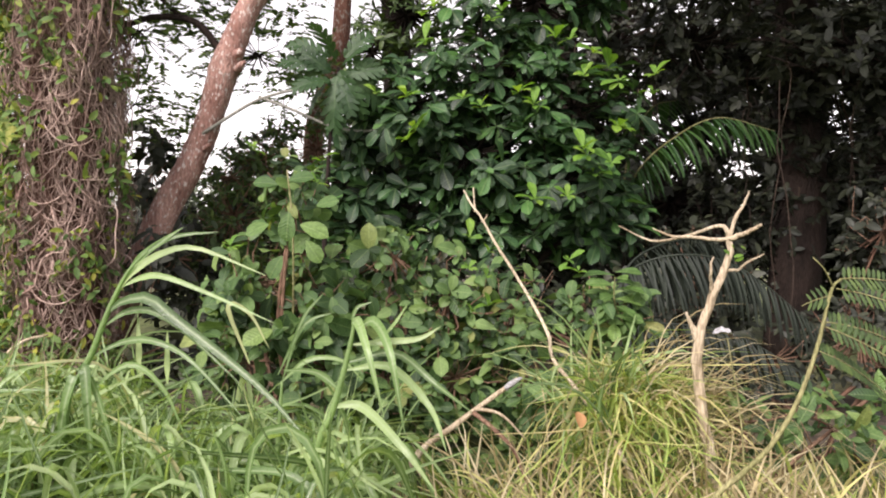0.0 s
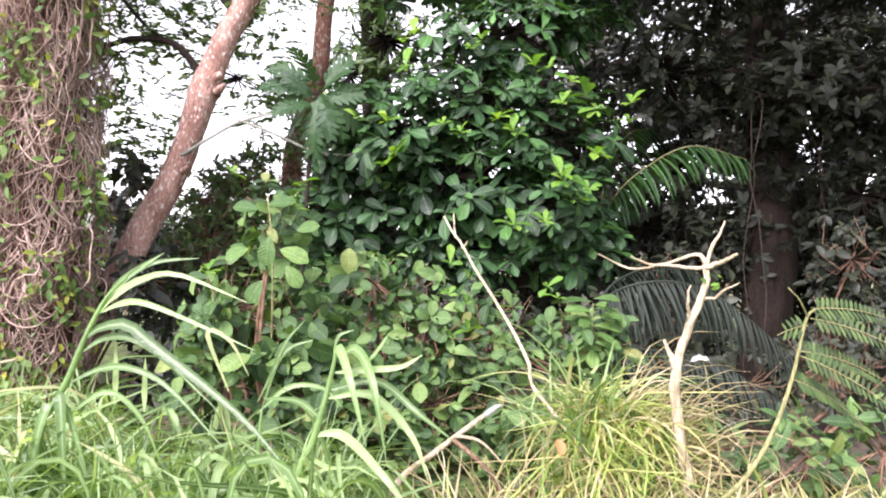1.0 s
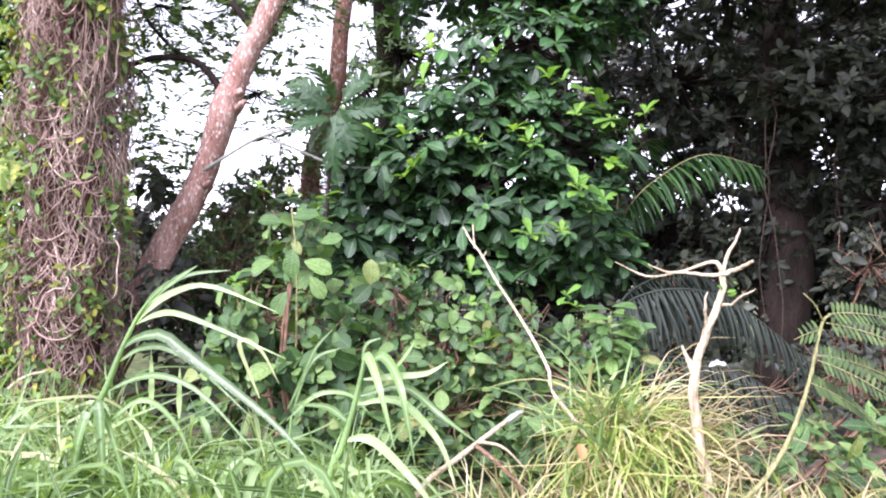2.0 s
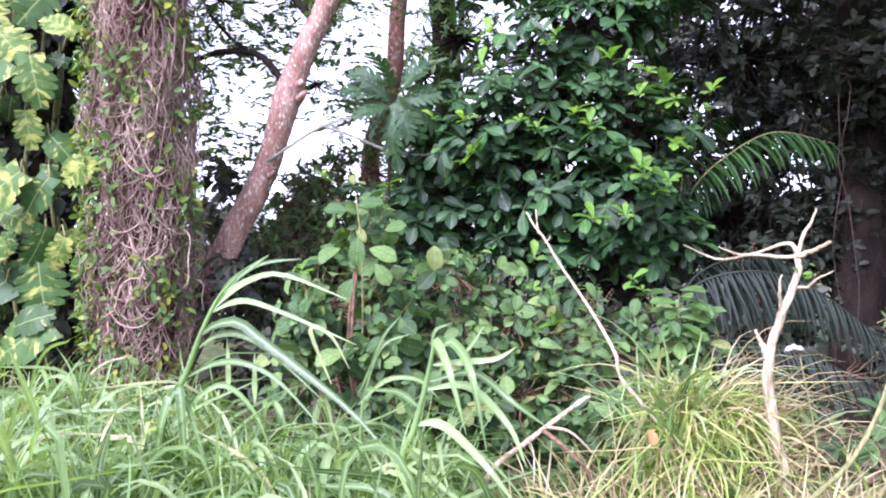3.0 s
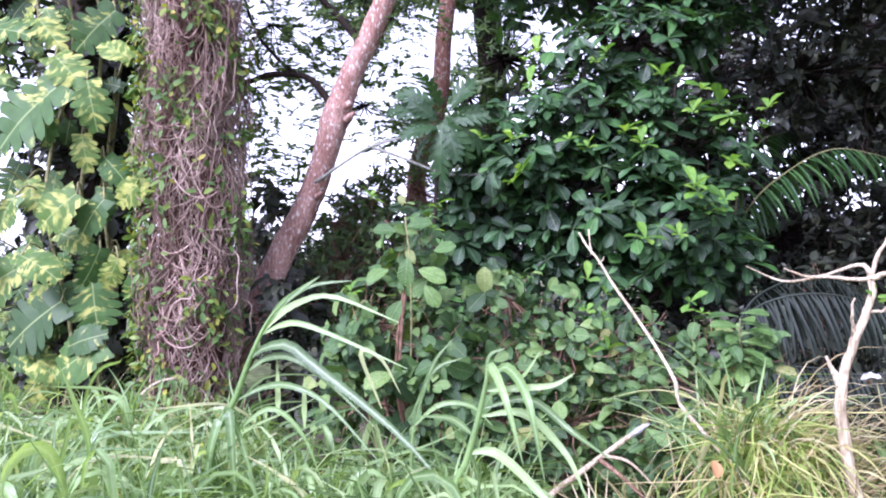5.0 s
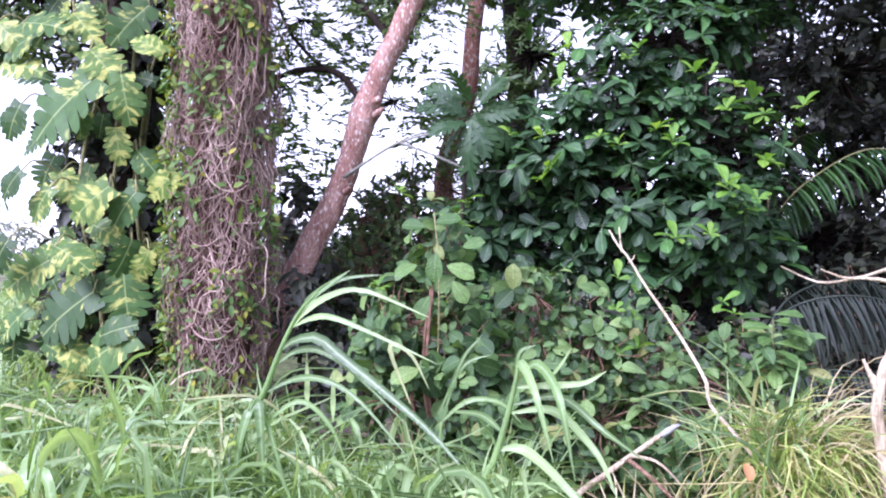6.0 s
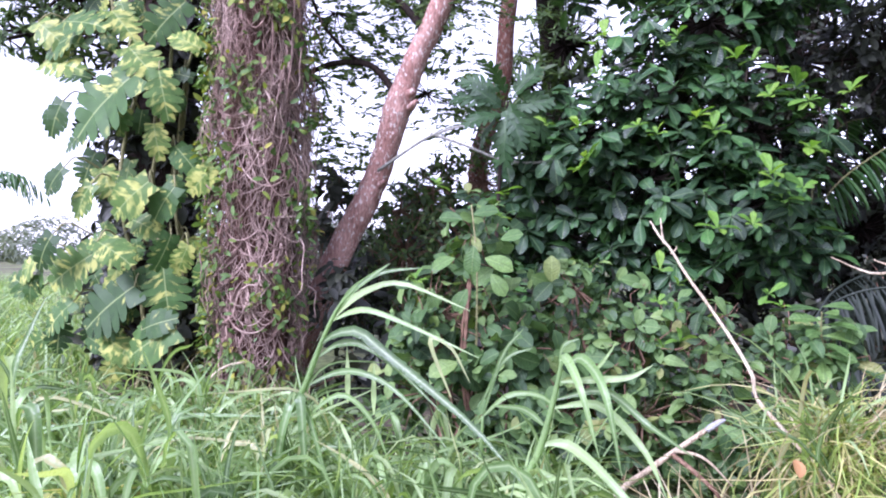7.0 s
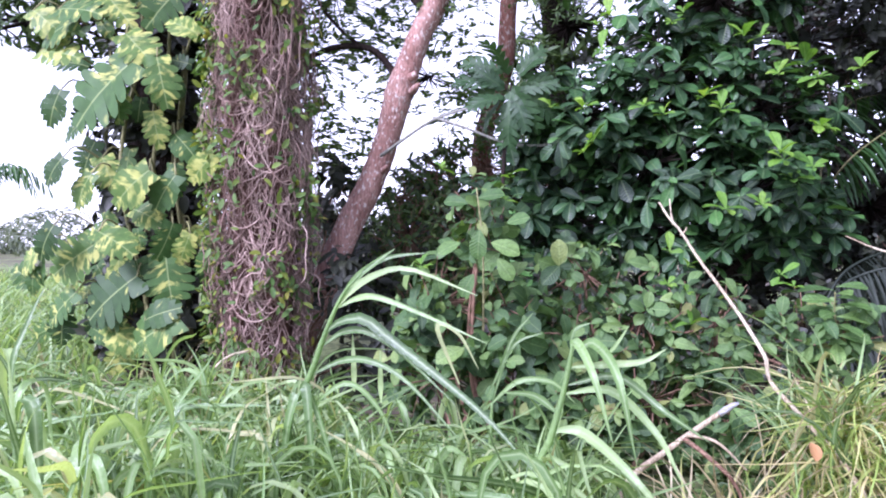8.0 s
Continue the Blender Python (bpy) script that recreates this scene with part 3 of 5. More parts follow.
    for i in range(42):
        z, a, r = rng.uniform(0.3, 4.8), rng.uniform(np.pi * 0.95, np.pi * 2.0), rng.uniform(0.5, 0.78)
        rows.append(((-4.9 + r * np.cos(a), 7.1 + r * np.sin(a), z + 0.1), rng.uniform(0.18, 0.42), -90 + rng.normal() * 45, i % 4))
    for i in range(16):                      # low leaves running out over the grass
        x = rng.uniform(-6.1, -4.3)
        rows.append(((x, 6.2 + 0.4 * rng.random(), rng.uniform(0.6, 1.75)), rng.uniform(0.25, 0.42), -90 + rng.normal() * 60, i % 4))
    for i, (p, size, way, shape) in enumerate(rows):
        p = np.array(p)
        out = unit((p - (-4.9, 7.3, p[2])) * (1, 1, 0))
        d = unit(np.array((math.cos(radians(way)), -0.3, math.sin(radians(way)))))
        nrm = unit(out * 0.4 + (0.25, -0.8, 0.5) + rng.normal(size=3) * (0.25 if i < big else 0.45))
        m = next(frames_of(p[None], d[None], nrm[None], [size]))
        part("leaf", metas[shape], plant, m=m)
        if i < big or i % 3 == 0:
            stalk = [tuple(p), tuple(p + out * -0.15 + (0, 0, 0.12)), tuple(p - out * 0.5 + (0, 0, -0.05))]
            part("leaf_stalk", stem_mesh("leaf_stalk", stalk, (0.008, 0.011), GREEN_WOOD, 5, 8), plant)


climber()


# ---- the leaning tree, the red trunk behind it and the hanging liana ----
def leaning_tree():
    t = thing("leaning_tree", (-3.65, 7.4, 0), "leaning tree with pinkish bark, pale lichen flecks and lacy foliage", "tree")
    part("trunk", stem_mesh("trunk", [(-3.65, 7.4, -0.05), (-2.89, 7.4, 1.63), (-2.57, 7.4, 2.22), (-2.37, 7.4, 2.73), (-2.25, 7.4, 3.15), (-2.14, 7.4, 3.44), (-2.00, 7.4, 3.77), (-1.81, 7.4, 4.15), (-1.5, 7.4, 5.0), (-1.3, 7.5, 6.4)],
                             (0.17, 0.145, 0.135, 0.13, 0.15, 0.13, 0.12, 0.12, 0.10, 0.06), PINK_BARK, 16, 70, 0.12), t)
    for p, r in (((-2.38, 7.27, 2.36), 0.03), ((-2.03, 7.26, 3.18), 0.036)):
        part("bark_knob", stem_mesh("bark_knob", [(p[0] - 0.06, 7.36, p[2] - 0.02), p, (p[0] + 0.05, 7.22, p[2] + 0.03)], (r * 1.2, r, r * 0.5), PINK_BARK, 8, 8, 0.2), t)
    part("branch", stem_mesh("branch", [(-2.24, 7.4, 3.3), (-2.51, 7.35, 3.62), (-2.9, 7.3, 3.66), (-3.3, 7.3, 3.55), (-3.7, 7.3, 3.6)], (0.04, 0.032, 0.02), DARK_BARK, 7, 24, 0.1), t)
    part("branch", stem_mesh("branch", [(-2.6, 7.33, 3.63), (-2.85, 7.3, 3.85), (-3.1, 7.3, 4.2), (-3.3, 7.3, 4.9)], (0.025, 0.02, 0.012), DARK_BARK, 6, 16), t)
    part("branch", stem_mesh("branch", [(-1.95, 7.4, 4.0), (-2.4, 7.5, 4.5), (-3.0, 7.6, 5.0)], (0.05, 0.02), DARK_BARK, 6, 16), t)
    part("branch_stub", stem_mesh("branch_stub", [(-2.17, 7.38, 3.36), (-2.08, 7.30, 3.30), (-2.03, 7.25, 3.33)], (0.06, 0.045, 0.03), PINK_BARK, 8, 6), t)
    sparse = [(-3.2, 7.6, 3.6, 0.7, 0.5, 0.5), (-3.0, 7.6, 4.3, 0.8, 0.6, 0.45), (-1.7, 7.8, 4.4, 0.8, 0.6, 0.5), (-2.1, 8.2, 3.5, 0.9, 0.6, 0.6), (-3.4, 8.0, 2.9, 0.45, 0.5, 0.5), (-3.0, 8.3, 2.6, 0.35, 0.4, 0.4), (-1.55, 8.5, 3.2, 0.5, 0.4, 0.45), (-2.6, 7.9, 3.9, 0.6, 0.5, 0.3)]
    P, D, C = shell(sparse, 24, 0.25)
    # feathery sprays: small leaflets in pairs along each spray
    LP, LD = [], []
    for p, d in zip(P, D):
        d = unit(d + (0, 0, -0.5))
        sidew = unit(np.cross(d, (0, 0, 1)))
        for k in range(9):
            for sgn in (-1, 1):
                LP.append(p + d * (0.035 * k) - (0, 0, 0.0012 * k * k))
                LD.append(unit(d * 0.5 + sidew * sgn))
    LP, LD = np.array(LP), np.array(LD)
    LN = unit(rng.normal(size=LP.shape) * 0.8 + (0, -0.7, 0.6))
    plant_leaves(t, OVAL, (LP, LD, LN, rng.uniform(0.035, 0.085, len(LP))), LACY, 0)
    twigs(t, P, C, DARK_BARK, (0.008, 0.002), 0.22)
    top = [(-1.8, 7.9, 5.5, 1.5, 1.2, 0.8), (-3.1, 7.8, 5.4, 1.0, 1.0, 0.6), (-0.6, 7.8, 5.0, 0.7, 0.7, 0.5)]
    P, D, C = shell(top, 24)
    plant_leaves(t, SLIM, rosettes(P, D, 6, 0.16), CANOPY, 60)


def red_trunk_tree():
    t = thing("red_trunk_tree", (-1.91, 9.4, 0), "slim tree with a reddish trunk rising behind the undergrowth", "tree")
    part("trunk", stem_mesh("trunk", [(-1.91, 9.4, -0.05), (-1.71, 9.4, 2.0), (-1.66, 9.4, 2.92), (-1.37, 9.4, 3.85), (-1.29, 9.4, 4.79), (-1.04, 9.4, 6.5)], (0.15, 0.125, 0.115, 0.10), RED_BARK, 12, 36, 0.1), t)
    P, D, C = shell([(-1.3, 11.2, 6.6, 1.8, 1.5, 1.0), (-0.6, 11.4, 4.9, 0.8, 0.9, 0.7), (-2.9, 11.2, 5.9, 1.0, 1.0, 0.5), (-1.15, 11.3, 4.3, 0.5, 0.6, 0.6)], 26)
    plant_leaves(t, SLIM, rosettes(P, D, 6, 0.2), SMALL, 40)
    twigs(t, P, C, DARK_BARK, (0.02, 0.005), 0.4)


def lianas():
    t = thing("hanging_liana", (-1.6, 7.25, 2.8), "grey-green liana slung between the trees", "liana")
    part("stem", stem_mesh("stem", [(-2.42, 7.28, 2.5), (-1.95, 7.25, 2.79), (-1.67, 7.25, 2.90), (-1.35, 7.3, 2.98)], (0.018, 0.014), LIANA, 6, 20), t)
    part("stem", stem_mesh("stem", [(-1.85, 7.25, 2.87), (-1.5, 7.25, 2.74), (-1.1, 7.25, 2.58), (-0.71, 7.25, 2.55), (-0.3, 7.3, 2.72)], (0.017, 0.014), LIANA, 6, 24), t)


leaning_tree()
red_trunk_tree()
lianas()


# ---- the large whorl-leaved tree ----
def canopy_tree():
    t = thing("whorl_leaved_tree", (0.7, 8.2, 0), "dense tree with dark glossy whorled leaves and bright new shoots", "tree")
    part("trunk", stem_mesh("trunk", [(0.7, 8.2, -0.05), (0.6, 8.1, 1.5), (0.7, 8.0, 3.2), (0.9, 8.0, 5.2)], (0.16, 0.13, 0.09, 0.05), DARK_BARK, 10, 26), t)
    blobs = [(-0.35, 7.5, 2.85, 0.75, 0.65, 0.6), (0.45, 7.5, 3.15, 0.75, 0.7, 0.65), (1.35, 7.5, 2.85, 0.75, 0.7, 0.6), (0.3, 7.4, 2.35, 0.8, 0.6, 0.5), (1.2, 7.3, 2.05, 0.8, 0.65, 0.6),
             (0.95, 7.6, 3.95, 0.9, 0.75, 0.5), (-0.45, 7.9, 2.1, 0.8, 0.6, 0.5), (0.5, 7.7, 1.65, 0.8, 0.6, 0.5), (1.6, 7.5, 1.7, 0.5, 0.5, 0.45), (0.3, 8.0, 4.9, 1.3, 1.0, 0.6), (1.7, 7.9, 4.6, 0.9, 0.8, 0.6), (-1.0, 7.7, 2.05, 0.55, 0.45, 0.45), (-0.9, 7.7, 2.7, 0.35, 0.4, 0.3), (-0.6, 7.7, 1.4, 0.7, 0.5, 0.4)]
    for x, y, z, *_ in blobs:
        part("limb", stem_mesh("limb", [(0.66, 8.05, max(0.6, z - 0.9)), ((x + 0.7) / 2, (y + 8) / 2, z - 0.35), (x, y, z)], (0.05, 0.02), DARK_BARK, 6, 10), t)
    P, D, C = shell(blobs, 17, 0.6, 0.35)
    D = unit(D + (0, -0.15, 0.6))
    plant_leaves(t, OBOVATE, rosettes(P, D, 9, 0.245, (50, 105)), CANOPY, 300)
    twigs(t, P, C, DARK_BARK, (0.012, 0.005), 0.5)
    shoots = np.array([(-0.15, 6.85, 3.3), (0.02, 6.9, 3.52), (1.06, 6.85, 3.32), (1.5, 6.8, 3.1), (0.77, 6.75, 2.8), (1.52, 6.75, 2.5), (-0.52, 6.85, 2.8), (-0.38, 6.85, 2.42),
                       (1.05, 6.7, 2.25), (1.42, 6.75, 2.17), (0.9, 6.75, 1.85), (0.6, 6.85, 3.62), (1.4, 6.7, 3.0), (0.28, 6.75, 2.75), (1.9, 7.0, 2.95)])
    P = np.repeat(shoots - (0, 0.16, 0), 2, 0) + rng.normal(size=(30, 3)) * (0.12, 0.05, 0.05)
    D = unit(np.tile((0, -0.45, 1.0), (30, 1)) + rng.normal(size=(30, 3)) * 0.25)
    plant_leaves(t, OBOVATE, rosettes(P, D, 6, 0.17, (35, 85), 0.03, 0.0), YOUNG, 180, "new_leaf")


canopy_tree()


# ---- the lobed-leaf sapling ----
def lobed_sapling():
    t = thing("lobed_leaf_sapling", (-1.15, 7.0, 0), "sapling with a crown of large deeply lobed leaves", "sapling")
    part("stem", stem_mesh("stem", [(-1.2, 7.05, -0.03), (-1.15, 7.05, 1.5), (-1.1, 7.05, 2.5), (-1.02, 7.0, 3.12)], (0.03, 0.02, 0.012), DARK_BARK, 8, 20), t)
    v, f, r = lobed_leaf(6, 0.62, 0.3, False, 0.4, 0.35, 2.1)
    me = mesh_of("leaf", v, f, LOBED, r)
    for k in range(18):
        a = 2.4 * k + rng.normal() * 0.15
        d = unit(np.array((np.cos(a), -0.35 + 0.2 * rng.normal(), 0.8 * np.sin(a) - 0.15)))
        p = np.array((-1.02, 6.97, 3.18 - 0.012 * k)) + d * 0.08
        part("leaf", me, t, m=next(frames_of(p[None], d[None], unit(np.array([[0, -0.85, 0.45]]) + rng.normal(size=(1, 3)) * 0.45), [rng.uniform(0.26, 0.48)])))


lobed_sapling()


# ---- bushes ----
def bush(name, at, blobs, size, per, label, shape, material, count=5, stems=7, singles=300, sprigs=()):
    t = thing(name, at, label, "bush")
    P, D, C = shell(blobs, per, 0.55, 0.6)
    ok = (P[:, 2] > 0.12) & (rng.random(len(P)) < 0.9)
    order = rng.permutation(ok.sum())
    P, D, C = P[ok][order], D[ok][order], C[ok][order]
    half = len(P) * 2 // 3
    plant_leaves(t, shape, rosettes(P[:half], D[:half], count, size, (30, 105), 0.16, 0.25), material, singles * 2 // 3)
    plant_leaves(t, CRINKLED, rosettes(P[half:], D[half:], count + 1, size * 0.8, (30, 105), 0.12, 0.35), material, singles // 3)
    twigs(t, P, C, TWIG, (0.008, 0.003), 0.5)
    for k in range(stems):
        b = blobs[k % len(blobs)]
        foot = (at[0] + rng.normal() * 0.18, at[1] + rng.normal() * 0.1, -0.02)
        part("stem", stem_mesh("stem", [foot, ((foot[0] + b[0]) / 2 + rng.normal() * 0.08, b[1], b[2] * 0.5), (b[0], b[1], b[2])], (0.02, 0.009), TWIG, 6, 12), t)
    if sprigs:
        Q = np.repeat(np.array(sprigs, float), 2, 0) + rng.normal(size=(2 * len(sprigs), 3)) * 0.06
        plant_leaves(t, OBOVATE, rosettes(Q, unit(np.tile((0, -0.4, 1.0), (len(Q), 1)) + rng.normal(size=Q.shape) * 0.3), 5, 0.10, (30, 85), 0.03, 0.0), YOUNG, 90, "new_leaf")
    return t


bush("broadleaf_bush", (-1.05, 5.0, 0), [(-1.0, 4.85, 1.78, 0.30, 0.3, 0.30), (-1.3, 5.0, 1.2, 0.42, 0.4, 0.4), (-0.85, 4.95, 1.15, 0.42, 0.4, 0.36), (-1.35, 5.0, 0.65, 0.45, 0.4, 0.45), (-0.8, 5.0, 0.6, 0.45, 0.4, 0.45)],
     0.18, 27, "leafy bush with broad rounded mid-green leaves", ROUND_LEAF, BUSH, sprigs=[(-1.2, 4.75, 2.08), (-0.85, 4.65, 1.95), (-1.35, 4.7, 1.5)])
def large_leaves():
    t = thing("broadleaf_shoot", (-1.0, 4.7, 0), "leafy shoot with a few very large rounded leaves", "shrub")
    part("stem", stem_mesh("stem", [(-1.02, 4.95, -0.02), (-1.0, 4.85, 0.9), (-0.97, 4.68, 1.55), (-1.0, 4.64, 1.95)], (0.009, 0.005), GREEN_WOOD, 6, 18), t)
    me = mesh_of("leaf", *ROUND_LEAF, OBLONG, co=ROUND_LEAF[0])
    for p, d, size in (((-0.97, 4.56, 1.68), (-0.1, -0.2, -1), 0.19), ((-0.9, 4.56, 1.6), (0.9, -0.2, -0.25), 0.2), ((-0.86, 4.56, 1.5), (0.6, -0.2, -0.8), 0.17), ((-1.05, 4.6, 1.85), (-0.9, -0.2, 0.2), 0.16),
                       ((-0.98, 4.58, 1.88), (0.9, -0.2, 0.25), 0.17), ((-1.02, 4.6, 1.4), (-0.5, -0.2, -0.8), 0.17), ((-1.1, 4.58, 1.6), (-0.9, -0.3, -0.3), 0.16), ((-0.8, 4.58, 1.72), (0.8, -0.2, 0.3), 0.15)):
        part("leaf", me, t, m=next(frames_of(np.array([p]), unit(np.array([d], float)), unit(np.array([[0.1, -0.9, 0.6]]) + rng.normal(size=(1, 3)) * 0.2), [size])))


large_leaves()
def oblong_shoot():
    t = thing("oblong_leaved_shoot", (1.35, 4.75, 0), "leafy shoot with bright green oblong leaves in tiers", "shrub")
    part("stem", stem_mesh("stem", [(1.3, 4.85, -0.02), (1.32, 4.8, 0.7), (1.148, 4.750, 1.076), (1.137, 4.750, 1.281)], (0.009, 0.004), GREEN_WOOD, 6, 16), t)
    me = mesh_of("leaf", *OBOVATE, OBLONG, co=OBOVATE[0])
    top = np.array((1.130, 4.720, 1.283))
    for k in range(18):
        a = 2.4 * k
        d = unit(np.array((np.cos(a), -0.25 + 0.4 * np.sin(a), 0.15 - 0.02 * k + 0.1 * rng.normal())))
        p = top + (0, 0, 0.03 - 0.022 * k)
        part("leaf", me, t, m=next(frames_of(p[None], d[None], unit(np.array([[0, -0.55, 0.85]]) + rng.normal(size=(1, 3)) * 0.15), [rng.uniform(0.15, 0.22)])))


oblong_shoot()
bush("broadleaf_bush", (-0.2, 5.1, 0), [(-0.35, 5.05, 1.4, 0.4, 0.36, 0.34), (0.05, 5.1, 1.1, 0.42, 0.38, 0.4), (-0.4, 5.05, 0.9, 0.45, 0.4, 0.4), (0.1, 5.0, 0.55, 0.5, 0.4, 0.45), (-0.4, 5.0, 0.45, 0.45, 0.4, 0.4)],
     0.15, 31, "bush with rounded olive-green leaves, some insect-eaten", ROUND_LEAF, BUSH, sprigs=[(0.24, 4.7, 1.5), (0.15, 4.68, 1.35), (0.3, 4.65, 1.1)])
bush("broadleaf_bush", (0.75, 5.0, 0), [(0.5, 5.0, 1.05, 0.32, 0.36, 0.34), (0.95, 4.9, 1.05, 0.32, 0.32, 0.28), (1.25, 4.9, 1.1, 0.22, 0.25, 0.2), (0.6, 5.0, 0.55, 0.45, 0.4, 0.4), (1.1, 4.9, 0.6, 0.4, 0.4, 0.35)],
     0.155, 27, "low bush with lighter green oval leaves", OBOVATE, BUSH, 6, sprigs=[(0.85, 4.65, 1.3)])
bush("fine_leaved_shrub", (-2.3, 8.4, 0), [(-2.4, 8.3, 1.7, 0.6, 0.5, 0.6), (-1.7, 8.3, 1.8, 0.6, 0.5, 0.5), (-2.2, 8.3, 0.9, 0.8, 0.5, 0.6), (-1.4, 8.4, 1.2, 0.6, 0.5, 0.7), (-1.5, 8.6, 2.5, 0.55, 0.4, 0.5), (-0.8, 8.5, 2.5, 0.5, 0.4, 0.6), (-2.2, 8.7, 2.35, 0.5, 0.4, 0.4), (-2.0, 8.8, 2.75, 0.35, 0.3, 0.3), (-2.5, 8.5, 2.15, 0.5, 0.35, 0.45), (-2.1, 8.6, 2.5, 0.45, 0.3, 0.35), (-2.75, 8.5, 1.5, 0.45, 0.35, 0.5), (-1.3, 8.8, 2.9, 0.4, 0.3, 0.35)],
     0.11, 36, "dark green fine-leaved shrub between the trunks", OVAL, SMALL, 6, 6, 40)
bush("fine_leaved_shrub", (-3.7, 8.0, 0), [(-3.3, 8.2, 2.2, 0.4, 0.4, 0.6), (-3.9, 8.0, 1.0, 0.7, 0.5, 0.8), (-3.0, 8.2, 1.2, 0.5, 0.4, 0.6), (-4.0, 7.2, 0.4, 0.5, 0.4, 0.35), (-2.5, 7.0, 0.5, 0.45, 0.3, 0.5), (-2.72, 6.9, 1.15, 0.36, 0.25, 0.5)],
     0.2, 26, "dark shrub with drooping leaves behind the vine-wrapped trunk", OVAL, SHADE_DARKENED_LEAF, 5, 6, 40)
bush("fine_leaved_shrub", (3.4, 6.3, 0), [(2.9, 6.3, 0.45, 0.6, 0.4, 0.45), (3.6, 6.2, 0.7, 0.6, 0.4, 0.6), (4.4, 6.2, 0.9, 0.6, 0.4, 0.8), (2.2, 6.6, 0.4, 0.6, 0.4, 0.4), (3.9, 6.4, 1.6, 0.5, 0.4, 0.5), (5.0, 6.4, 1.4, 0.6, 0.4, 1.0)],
     0.14, 36, "dark low undergrowth beneath the shady tree", OVAL, SHADE_DARKENED_LEAF, 5, 8, 60)
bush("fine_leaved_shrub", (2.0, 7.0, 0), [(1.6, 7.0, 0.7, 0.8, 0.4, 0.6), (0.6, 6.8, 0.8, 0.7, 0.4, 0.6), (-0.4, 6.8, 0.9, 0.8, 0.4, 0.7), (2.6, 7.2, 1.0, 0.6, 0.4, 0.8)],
     0.16, 30, "dark undergrowth behind the bushes", OVAL, SHADE_DARKENED_LEAF, 5, 8, 40)
bush("broadleaf_weed", (1.75, 4.1, 0), [(1.75, 4.1, 0.5, 0.35, 0.3, 0.3), (2.2, 4.0, 0.5, 0.4, 0.3, 0.35), (1.5, 4.3, 0.35, 0.4, 0.3, 0.25), (2.7, 4.1, 0.5, 0.4, 0.3, 0.35)],
     0.15, 24, "low weed with soft green oval leaves", OVAL, BUSH, 5, 5, 120)


# ---- palms ----
def frond(parent, points, material, length, pairs=26, droop=0.55, width=1.0, label="", wood=None):
    """A palm frond: a tapering rachis and leaflets hanging on both sides."""
    c = curve_through(points, 60)
    v, f = tube(c, (0.015, 0.009, 0.003), 6)
    fr = part("frond", mesh_of("frond", v, clean(f), wood or GREEN_WOOD), parent, label)
    leaflet = leaf(0.3, 0.7, 0.10 * width, 0.25, 0.30, 6)
    me = mesh_of("leaflet", leaflet[0], leaflet[1], material)
    t = unit(np.gradient(c, axis=0))
    for k in range(pairs):
        s = 0.10 + 0.89 * k / (pairs - 1)
        i = min(59, int(s * 59))
        side = unit(np.cross(t[i], (0, 0, 1)))
        L = length * (0.55 + 0.75 * np.sin(np.pi * (0.15 + 0.75 * s))) * rng.uniform(0.9, 1.08)
        for sgn in (-1, 1):
            d = unit(side * sgn * 0.75 + t[i] * (0.35 + 0.5 * s) + np.array((0, 0, -droop)) + rng.normal(size=3) * 0.13)
            n = unit(np.array((0, 0, 1.0)) + side * sgn * 0.5)
            part("leaflet", me, fr, m=next(frames_of(c[i][None], d[None], n[None], [L])))


def palms():
    p = thing("young_palm", (2.0, 8.3, 0), "young palm with a bright green arching frond", "palm")
    part("trunk", stem_mesh("trunk", [(2.0, 8.35, -0.03), (2.0, 8.35, 0.8), (2.02, 8.3, 1.7)], (0.12, 0.10, 0.06), DARK_BARK, 10, 12, 0.2), p)
    frond(p, [(2.0, 8.3, 1.6), (2.15, 8.1, 2.2), (2.49, 8.0, 2.57), (2.99, 7.95, 2.82), (3.6, 7.9, 2.68)], FROND, 0.40, 36, 0.9, 0.75)
    frond(p, [(2.05, 8.4, 1.6), (2.2, 8.6, 2.5), (2.5, 8.8, 3.05), (2.9, 9.0, 3.2)], FROND, 0.45, 18, 0.8)
    frond(p, [(2.0, 8.3, 1.6), (1.7, 8.0, 2.2), (1.6, 7.8, 2.5), (1.4, 7.6, 2.55)], FROND, 0.35, 14, 0.8)
    q = thing("shaded_palm", (1.35, 6.0, 0), "low shaded palm, its long fronds coloured dark for the shade", "palm")
    part("trunk", stem_mesh("trunk", [(1.3, 6.1, -0.03), (1.3, 6.1, 0.4), (1.35, 6.05, 0.8)], (0.12, 0.10, 0.05), DARK_BARK, 10, 10, 0.2), q)
    frond(q, [(1.35, 6.0, 0.8), (1.5, 5.8, 1.25), (1.9, 5.65, 1.40), (2.35, 5.6, 1.28), (2.9, 5.5, 0.83)], SHADE_DARKENED_FROND, 0.40, 56, 1.3, 0.5, "", SHADE_DARKENED_FROND)
    frond(q, [(1.35, 6.0, 0.7), (1.6, 5.7, 0.85), (2.17, 5.4, 0.82), (2.65, 5.2, 0.55)], SHADE_DARKENED_FROND, 0.36, 44, 1.1, 0.5, "", SHADE_DARKENED_FROND)
    frond(q, [(1.35, 6.05, 0.8), (1.7, 6.3, 1.35), (2.4, 6.6, 1.5), (3.0, 6.8, 1.1)], SHADE_DARKENED_FROND, 0.40, 44, 1.2, 0.5, "", SHADE_DARKENED_FROND)


palms()


